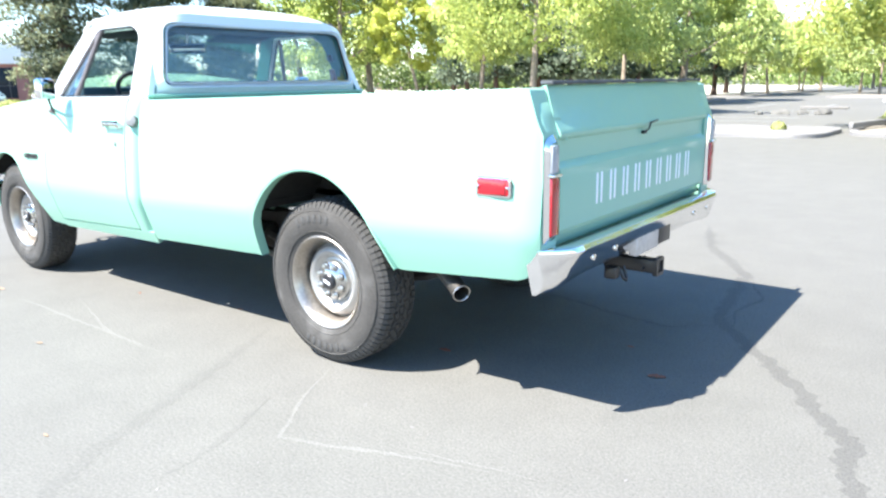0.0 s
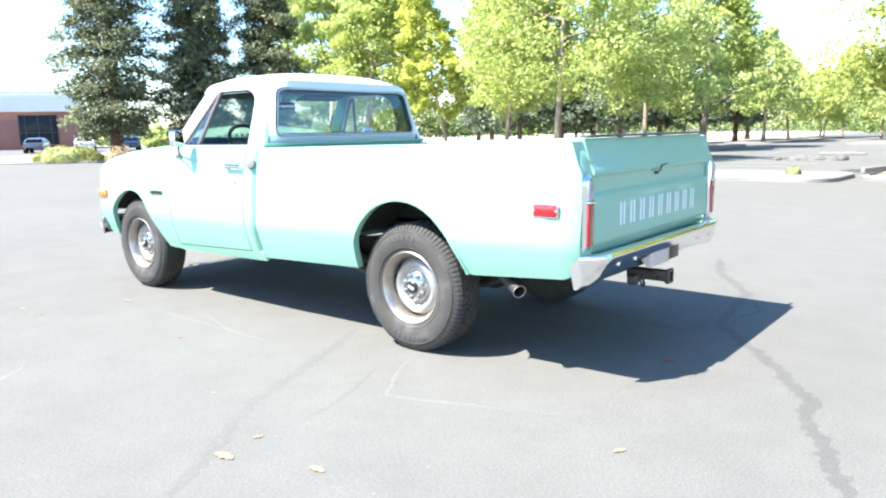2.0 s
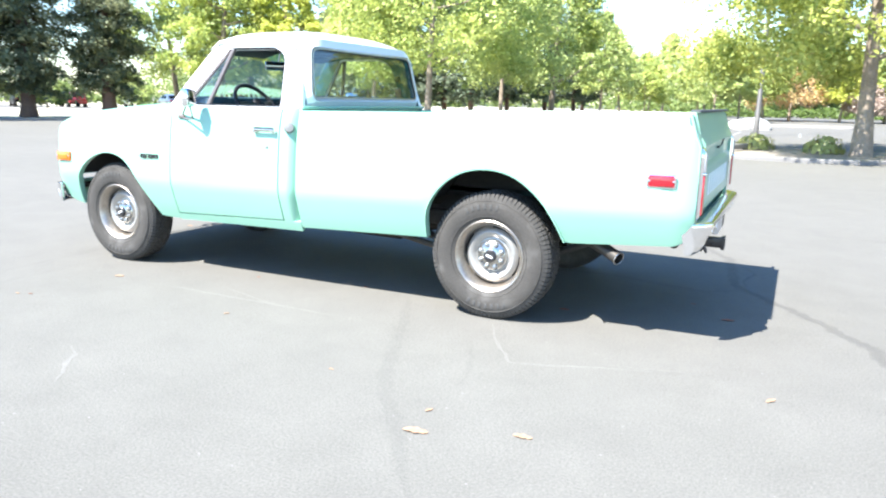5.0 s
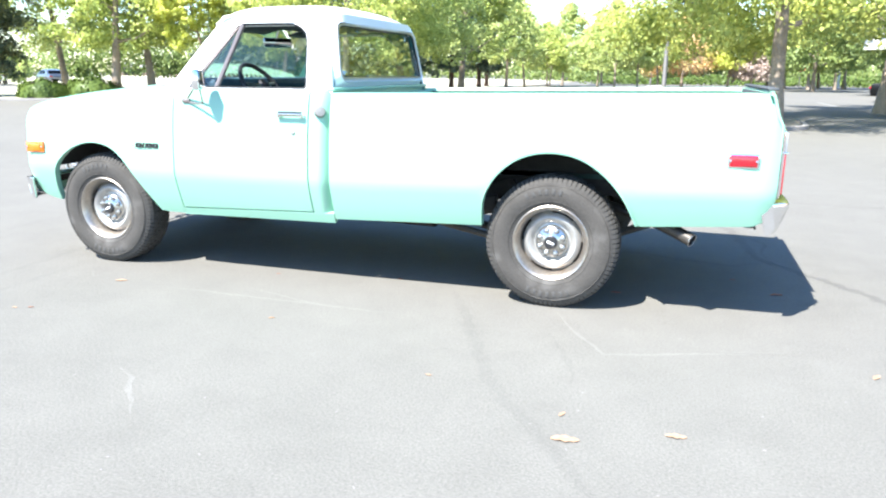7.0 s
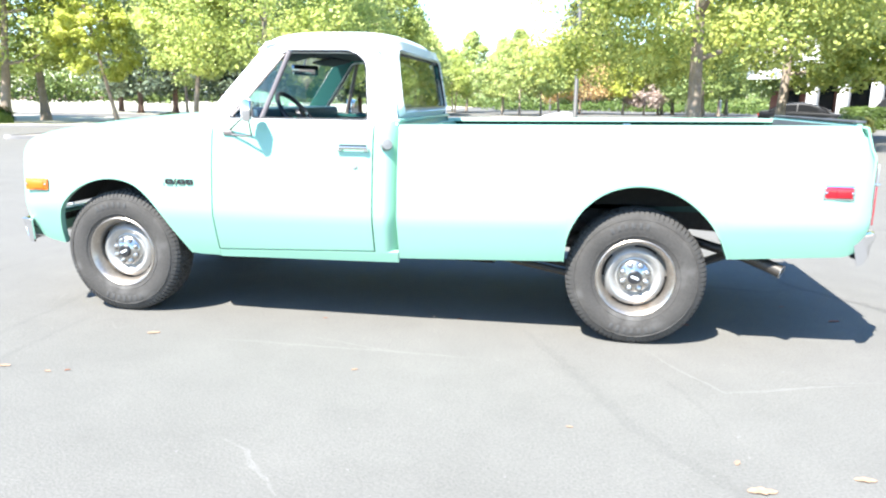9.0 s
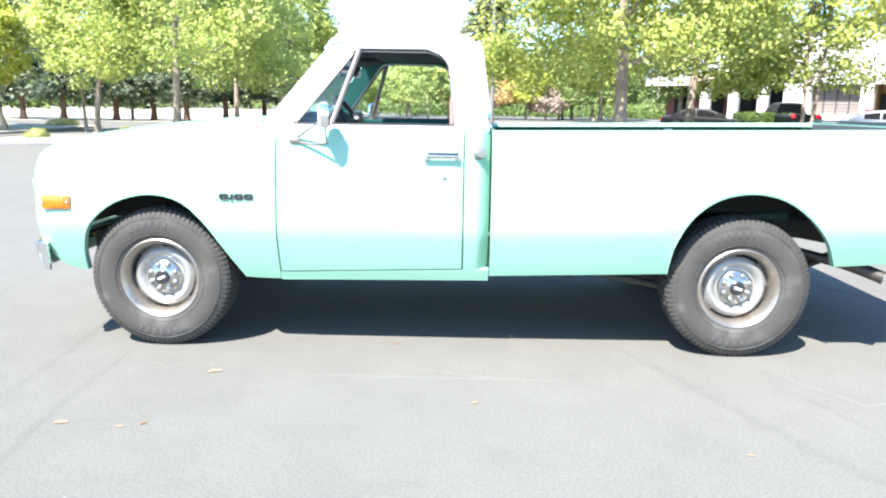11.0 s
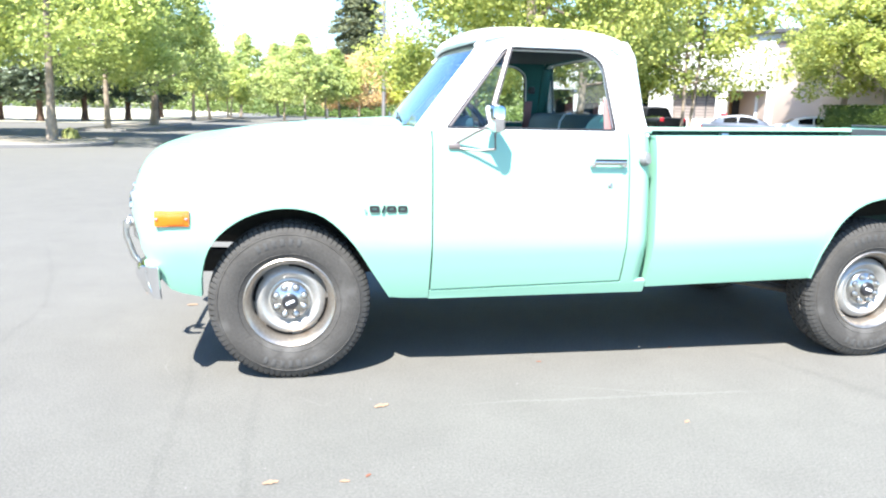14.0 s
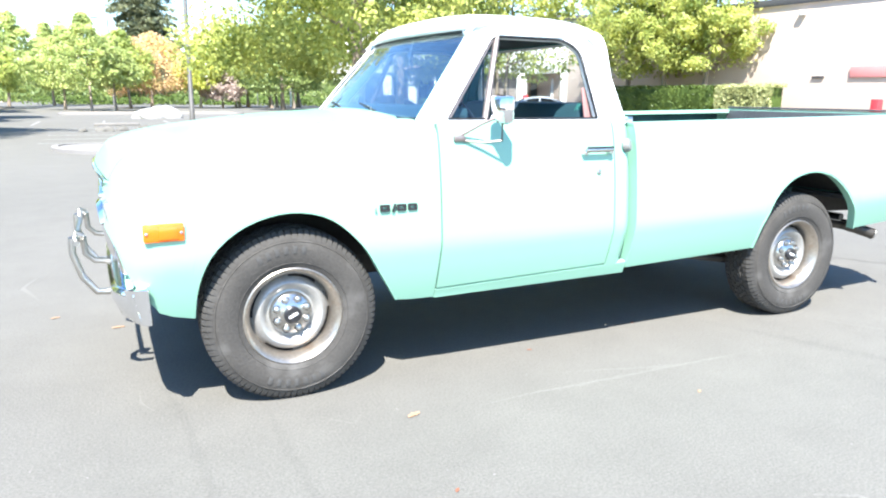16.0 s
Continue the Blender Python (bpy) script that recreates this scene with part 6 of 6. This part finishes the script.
for x0, x1 in ((0.0, 1.4), (4.0, 4.6), (6.75, 11.6)):
    wall_box("pier", hall, ((x0 + x1) / 2, 0.5, 1.7), (x1 - x0, 1.0, 3.4), "stucco_white")
wall_box("upper_wall", hall, (1.5, 0.6, 4.3), (20.4, 1.2, 3.2), "stucco_white")
wall_box("sill_wall", hall, (2.7, 0.5, 0.5), (2.6, 0.8, 1.0), "stucco_white")
win = wall_box("window", hall, (2.7, 0.7, 1.85), (2.6, 0.06, 1.7), "blind", "window with closed brown blinds")
for q in (-0.65, 0.0, 0.65):
    wall_box("mullion", win, (2.7 + q, 0.64, 1.85), (0.07, 0.06, 1.7), "roof_dark")
for k in range(9):
    wall_box("blind_slat", win, (2.7, 0.66, 1.12 + k * 0.18), (2.55, 0.02, 0.09), "blind_slat")
wall_box("recess_wall", hall, (5.7, 2.6, 1.5), (2.6, 0.2, 3.0), "ochre", "ochre wall inside the entrance")
wall_box("recess_side", hall, (4.45, 1.8, 1.5), (0.2, 1.6, 3.0), "ochre")
wall_box("door", hall, (5.0, 2.46, 1.1), (0.85, 0.08, 2.2), "roof_dark")
wall_box("notice", hall, (6.15, 0.9, 1.75), (0.16, 0.06, 1.3), "white_sign")
wall_box("roof", hall, (1.5, 4.0, 6.0), (20.8, 8.6, 0.25), "roof_dark")
for k in range(2, 5):
    wall_box("column", hall, (-8.2 + k * 1.75, 0.4, 1.7), (0.55, 0.55, 3.4), "stucco_white")
wall_box("back_wall", hall, (-4.4, 4.0, 1.7), (9.0, 0.3, 3.4), "brick")
for k in range(4):
    wall_box("rear_window", hall, (-7.6 + k * 2.1, 3.8, 1.7), (1.3, 0.1, 1.8), "dark_glass")
red_box = tagged(part("red_box", boxed((0, 0, 0.75), (0.35, 0.3, 1.5), 0.04), "red_sign"), "red metal box standing at an entrance", "box")
red_box.matrix_basis = pose(21.95, 38.0, 0, 0, 0, -39.7)

block = thing("stucco_building", "tan stucco building with a dark overhanging eave", "building", (26.7, 22.0, 0), -84)
wall_box("wall", block, (0.0, 6.0, 2.9), (38.0, 12.0, 5.8), "stucco")
wall_box("fascia", block, (0.0, 5.98, 6.02), (38.3, 12.22, 0.34), "roof_dark", "dark roof fascia")
wall_box("soffit", block, (0.0, 5.99, 5.82), (38.16, 12.12, 0.06), "stucco")
wall_box("wall_sign", block, (4.9, -0.06, 2.6), (2.4, 0.08, 0.5), "faded_red", "faded red wall sign")
wall_box("vent", block, (2.2, -0.06, 2.4), (0.6, 0.08, 0.10), "roof_dark")
part("wall_lamp", boxed((1.1, -0.12, 5.4), (0.35, 0.25, 0.22), 0.05), "white_sign", block)
red_post = tagged(part("red_post", boxed((0, 0, 0.7), (0.35, 0.35, 1.4), 0.05), "red_sign"), "short red post beside a wall", "post")
red_post.matrix_basis = pose(25.6, 15.9, 0)

# brick offices far off
def brick_block(at, turn, length, label, tall=4.6, wall="brick"):
    b = thing("brick_building", label, "building", (*at, 0), turn)
    wall_box("wall", b, (0, 5, tall / 2), (length, 10, tall), wall)
    wall_box("fascia", b, (0, 4.8, tall * 1.25), (length + 0.6, 10.6, tall * 0.5), "stucco_white", "pale upper fascia")
    wall_box("roof", b, (0, 4.8, tall * 1.5 + 0.08), (length + 0.2, 10.2, 0.15), "roof_dark")
    n = int(length / 7)
    for k in range(n):
        x = -length / 2 + (k + 0.5) * length / n
        w = wall_box("window", b, (x, -0.02, tall * 0.52), (length / n * 0.55, 0.12, tall * 0.78), "dark_glass")
        for q in (-0.33, 0.0, 0.33):
            wall_box("mullion", w, (x + q * length / n * 0.55, -0.10, tall * 0.52), (0.10, 0.06, tall * 0.78), "roof_dark")
        wall_box("transom", w, (x, -0.10, tall * 0.45), (length / n * 0.55, 0.06, 0.10), "roof_dark")
    return b


brick_block((-106.0, 9.5), 60, 62, "low red brick office block with dark windows and a pale fascia")
brick_block((-106.0, 150.0), 36, 50, "far faded brick office block with dark windows", 2.0, "pink_wall")


# ---- parked cars ----
def loft(stations, rows):
    """A closed skin over stations along x; rows(x, *values) gives one half section from the sill to the middle."""
    bm = bmesh.new()
    sections = []
    for st in stations:
        half = rows(*st)
        sections.append([(st[0], -y, z) for y, z in half] + [(st[0], y, z) for y, z in half[::-1] if y > 1e-6])
    vs = grid(bm, sections)
    for end in (vs[0], vs[-1]):
        bm.faces.new(end)
    bmesh.ops.recalc_face_normals(bm, faces=bm.faces)
    return bm


def parked_car(at, turn, paint, label, kind="sedan", group="parked cars"):
    """A parked car, its nose towards +x of its own frame."""
    pickup = kind == "pickup"
    car = thing("pickup" if pickup else "car", label, "car", (*at, 0), turn, group)
    if pickup:
        low = [(-2.75, 0.62, 1.10, 0.86), (-2.70, 0.50, 1.14, 0.92), (-0.7, 0.42, 1.14, 0.95), (1.3, 0.42, 1.15, 0.95), (2.3, 0.42, 1.08, 0.93), (2.65, 0.44, 0.98, 0.86), (2.75, 0.50, 0.82, 0.76)]
        top = [(-0.80, 1.14, 0.02), (-0.66, 1.72, 0.9), (-0.45, 1.80, 1.0), (0.35, 1.80, 1.0), (0.62, 1.74, 0.9), (1.32, 1.15, 0.02)]
        axles, r, side = (-1.75, 1.75), 0.37, ((-0.62, -0.05), (0.02, 0.95))
    else:
        low = [(-2.30, 0.48, 0.80, 0.70), (-2.24, 0.34, 0.92, 0.80), (-1.85, 0.28, 0.97, 0.88), (-0.6, 0.25, 0.96, 0.90), (0.9, 0.25, 0.93, 0.90), (1.7, 0.28, 0.82, 0.88), (2.15, 0.30, 0.68, 0.80), (2.30, 0.38, 0.56, 0.66)]
        top = [(-1.78, 0.955, 0.02), (-1.25, 1.26, 0.7), (-0.75, 1.38, 0.95), (-0.2, 1.42, 1.0), (0.25, 1.38, 0.95), (0.75, 1.18, 0.6), (1.30, 0.91, 0.02)]
        axles, r, side = (-1.40, 1.38), 0.32, ((-1.10, -0.38), (-0.30, 0.70))

    def lower(x, z0, z1, w):
        h = z1 - z0
        return [(0.0, z0), (w * 0.86, z0), (w * 0.97, z0 + 0.12 * h), (w, z0 + 0.5 * h), (w * 0.985, z0 + 0.8 * h), (w * 0.93, z0 + 0.95 * h), (w * 0.80, z1), (0.0, z1 + 0.025)]

    def upper(x, z, full):
        base = 1.12 if pickup else 0.90
        w = 0.87 - 0.20 * full * (z - base) / 0.55
        return [(0.0, base), (0.87, base), (0.5 * (0.87 + w), 0.5 * (base + z)), (w, z - 0.05 * full), (w * 0.85, z - 0.01 * full), (0.0, z + 0.015)]
    body = part("body", loft(low, lower), paint, car)
    cabin = part("cabin", loft(top, upper), paint, body)
    for s in (-1, 1):
        for x0, x1 in side:
            bm = bmesh.new()
            xs = np.linspace(x0, x1, 8)
            tops = np.interp(xs, [p[0] for p in top], [p[1] for p in top]) - 0.10
            base = 1.17 if pickup else 0.965
            rim = [(x, base) for x in xs] + [(x, max(z, base + 0.01)) for x, z in zip(xs[::-1], tops[::-1])]
            fan(bm, [(x, s * (0.87 - 0.20 * (z - base + 0.05) / 0.55 + 0.012), z) for x, z in rim])
            part("side_window", thick(bm, 0.008), "car_glass", body)
        for x in axles:
            m = Matrix.Translation((x, s * 0.80, r)) @ pose(0, 0, 0, 0, 0, 0 if s > 0 else 180)
            w = part("wheel", lathe(bmesh.new(), [(0.0, -0.1), (r - 0.03, -0.1), (r, -0.06), (r, 0.08), (r - 0.03, 0.125), (0.21, 0.125), (0.20, 0.10), (0.0, 0.10)], 24, m), "tyre", car)
            part("rim", lathe(bmesh.new(), [(0.205, 0.12), (0.17, 0.11), (0.06, 0.125), (0.0, 0.125)], 18, m), "steel", w)
            part("wheel_arch", lathe(bmesh.new(), [(r + 0.03, -0.2), (r + 0.06, 0.112), (r + 0.03, 0.116), (0.0, 0.105)], 24, m), "black", body)
        lamp_x, nose = low[0][0], low[-2]
        part("tail_lamp", boxed((lamp_x + 0.03, s * 0.66, low[0][2] - 0.06), (0.10, 0.24, 0.22 if pickup else 0.11), 0.02), "red_lens", body)
        part("headlamp", boxed((nose[0], s * 0.62, nose[2] - 0.08), (0.16, 0.28, 0.11), 0.03), "clear_lens", body)
    for a, c, d in ((top[0], top[1], -1), (top[-1], top[-2], 1)):
        bm = bmesh.new()
        lo, hi = (a[0] * 0.9 + c[0] * 0.1, a[1] * 0.9 + c[1] * 0.1), (a[0] * 0.05 + c[0] * 0.95, a[1] * 0.05 + c[1] * 0.95)
        lift = 0.035
        fan(bm, [(lo[0] + d * 0.012, -0.72, lo[1] + lift), (lo[0] + d * 0.012, 0.72, lo[1] + lift), (hi[0] + d * 0.012, 0.60, hi[1] + lift), (hi[0] + d * 0.012, -0.60, hi[1] + lift)])
        part("screen", thick(bm, 0.008), "car_glass", body)
    return car


parked_car((12.4, 37.9), -20, "car_black", "dark parked sedan under the trees")
parked_car((17.4, 38.4), 88, "car_black", "black parked pickup truck before the columns", "pickup")
parked_car((20.6, 33.6), -28, "car_silver", "silver-blue parked coupe before the pale building")
parked_car((24.0, 31.8), -28, "car_white", "white parked sedan before the pale building")
bm = bmesh.new()
bmesh.ops.create_icosphere(bm, subdivisions=4, radius=1.0)
for v in bm.verts:
    c = v.co
    lump = 1 + 0.10 * math.sin(5 * c.x + 2 * c.y) + 0.07 * math.sin(9 * c.y - 4 * c.z + 1) + 0.04 * math.sin(17 * c.x + 11 * c.z)
    v.co = Vector((c.x * 1.3 * lump, c.y * 0.8 * lump, max(-0.1, c.z) * 0.6 * lump))
rock = tagged(part("boulder", bm, "pale_rock", smooth=60), "low pale landscape boulder at the edge of the lot", "boulder")
rock.matrix_basis = pose(-1.0, 40.3, 0.05, 0, 0, 15)
for k, (x, y, r) in enumerate(((-3.9, 25.1, 0.30), (-3.3, 25.5, 0.20), (-2.6, 25.4, 0.32), (-4.6, 24.9, 0.18))):
    bm = bmesh.new()
    bmesh.ops.create_icosphere(bm, subdivisions=3, radius=1.0)
    for v in bm.verts:
        c = v.co
        lump = 1 + 0.16 * math.sin(4 * c.x + 3 * c.y + k) + 0.10 * math.sin(8 * c.y - 5 * c.z + 2 * k)
        v.co = Vector((c.x * r * lump, c.y * r * 0.8 * lump, max(-0.1, c.z) * r * 0.55 * lump))
    stone = tagged(part("boulder", bm, "dark_rock"), "low grey boulder on the far asphalt", "boulder", "boulders")
    stone.matrix_basis = pose(x, y, 0.02, 0, 0, 40 * k)
for k, (x, y, p) in enumerate(((-70, 24, "car_silver"), (-69, 28, "car_white"), (-68, 32, "car_blue"), (-67, 36, "car_silver"), (-66, 40, "car_black"), (-64, 44, "car_red"), (-62, 48, "car_white"), (-59, 52, "car_silver"))):
    parked_car((x, y), 150 + (k % 3) * 3, p, "car parked far off before the brick offices")


# ---- lamps and signs ----
def lamp_post(at, height, label, arm=1.2):
    p = thing("lamp_post", label, "street lamp", (*at, 0))
    part("pole", tube(bmesh.new(), [(0, 0, 0), (0, 0, 0.7), (0, 0, 0.72), (0, 0, height)], [0.12, 0.115, 0.105, 0.075], 12), "pole", p)
    part("base", boxed((0, 0, 0.02), (0.4, 0.4, 0.06), 0.01), "concrete", p)
    head = part("lamp_head", boxed((-arm, 0, height - 0.05), (0.7, 0.32, 0.14), 0.04), "pole", p)
    part("lamp_arm", tube(bmesh.new(), [(0, 0, height - 0.05), (-arm + 0.2, 0, height - 0.02)], 0.03, 8), "pole", p)
    return p


lamp_post((-0.15, 31.5), 11.5, "tall grey steel lamp post")
lamp_post((-2.7, 80.0), 9.0, "far grey steel lamp post")
lamp_post((-26.0, 48.0), 7.5, "far grey steel lamp post")
thin = thing("sign_post", "thin pale post with a small sign", "sign", (16.5, 82.0, 0))
part("post", tube(bmesh.new(), [(0, 0, 0), (0, 0, 5.6)], 0.09, 8), "white_sign", thin)
stop_sign = thing("road_sign", "red road sign on a post far off", "sign", (13.0, 84.0, 0))
part("post", tube(bmesh.new(), [(0, 0, 0), (0, 0, 2.0)], 0.05, 8), "pole", stop_sign)
part("sign_plate", lathe(bmesh.new(), [(0, -0.02), (0.55, -0.02), (0.55, 0.02), (0, 0.02)], 8, Matrix.Translation((0, 0, 2.2))), "red_sign", stop_sign)


# ---- fallen leaves ----
def fallen_leaf(at, size, turn, material, label):
    bm = bmesh.new()
    rows = []
    for q in np.linspace(0, 1, 7):
        w = size * 0.20 * math.sin(math.pi * min(1, q * 0.92 + 0.06)) ** 0.8 * (1 + 0.3 * math.sin(q * 17))
        size = size * 0.99
        rows.append([((q - 0.5) * size, e * w, 0.004 + 0.03 * size * abs(e) * (0.4 + q) + 0.025 * size * math.sin(q * 5)) for e in (-1, -0.4, 0, 0.4, 1)])
    grid(bm, rows)
    ob = part("fallen_leaf", thick(bm, 0.0015), material)
    ob.matrix_basis = pose(*at, 0, 0, 0, turn)
    return tagged(ob, label, "leaf", "fallen leaves")


for x, y, size, a, dark in ((0.346, -2.447, 0.15, 8, 0), (1.636, -1.40, 0.09, 60, 0), (1.346, -0.162, 0.11, 20, 1), (0.367, -0.447, 0.09, 10, 1), (-2.801, -1.273, 0.10, 25, 0), (0.752, -2.287, 0.11, 5, 0), (0.301, -2.241, 0.06, 70, 0),
                            (-2.988, -1.933, 0.05, 0, 0), (-3.256, -1.91, 0.08, 15, 0), (-1.458, -1.596, 0.05, 40, 0), (-1.05, -0.62, 0.05, 30, 1), (-3.95, 0.55, 0.10, 10, 0), (-0.35, -2.05, 0.04, 0, 0), (-2.9, -1.9, 0.04, 50, 1), (1.1, 0.12, 0.05, 15, 1), (-4.3, 0.9, 0.08, 30, 0), (-1.9, -0.78, 0.04, 0, 1)):
    fallen_leaf((x, y), size * 0.75, a, "dead_leaf_dark" if dark else "dead_leaf", "dry reddish brown fallen leaf on the asphalt" if dark else "dry tan fallen leaf on the asphalt")
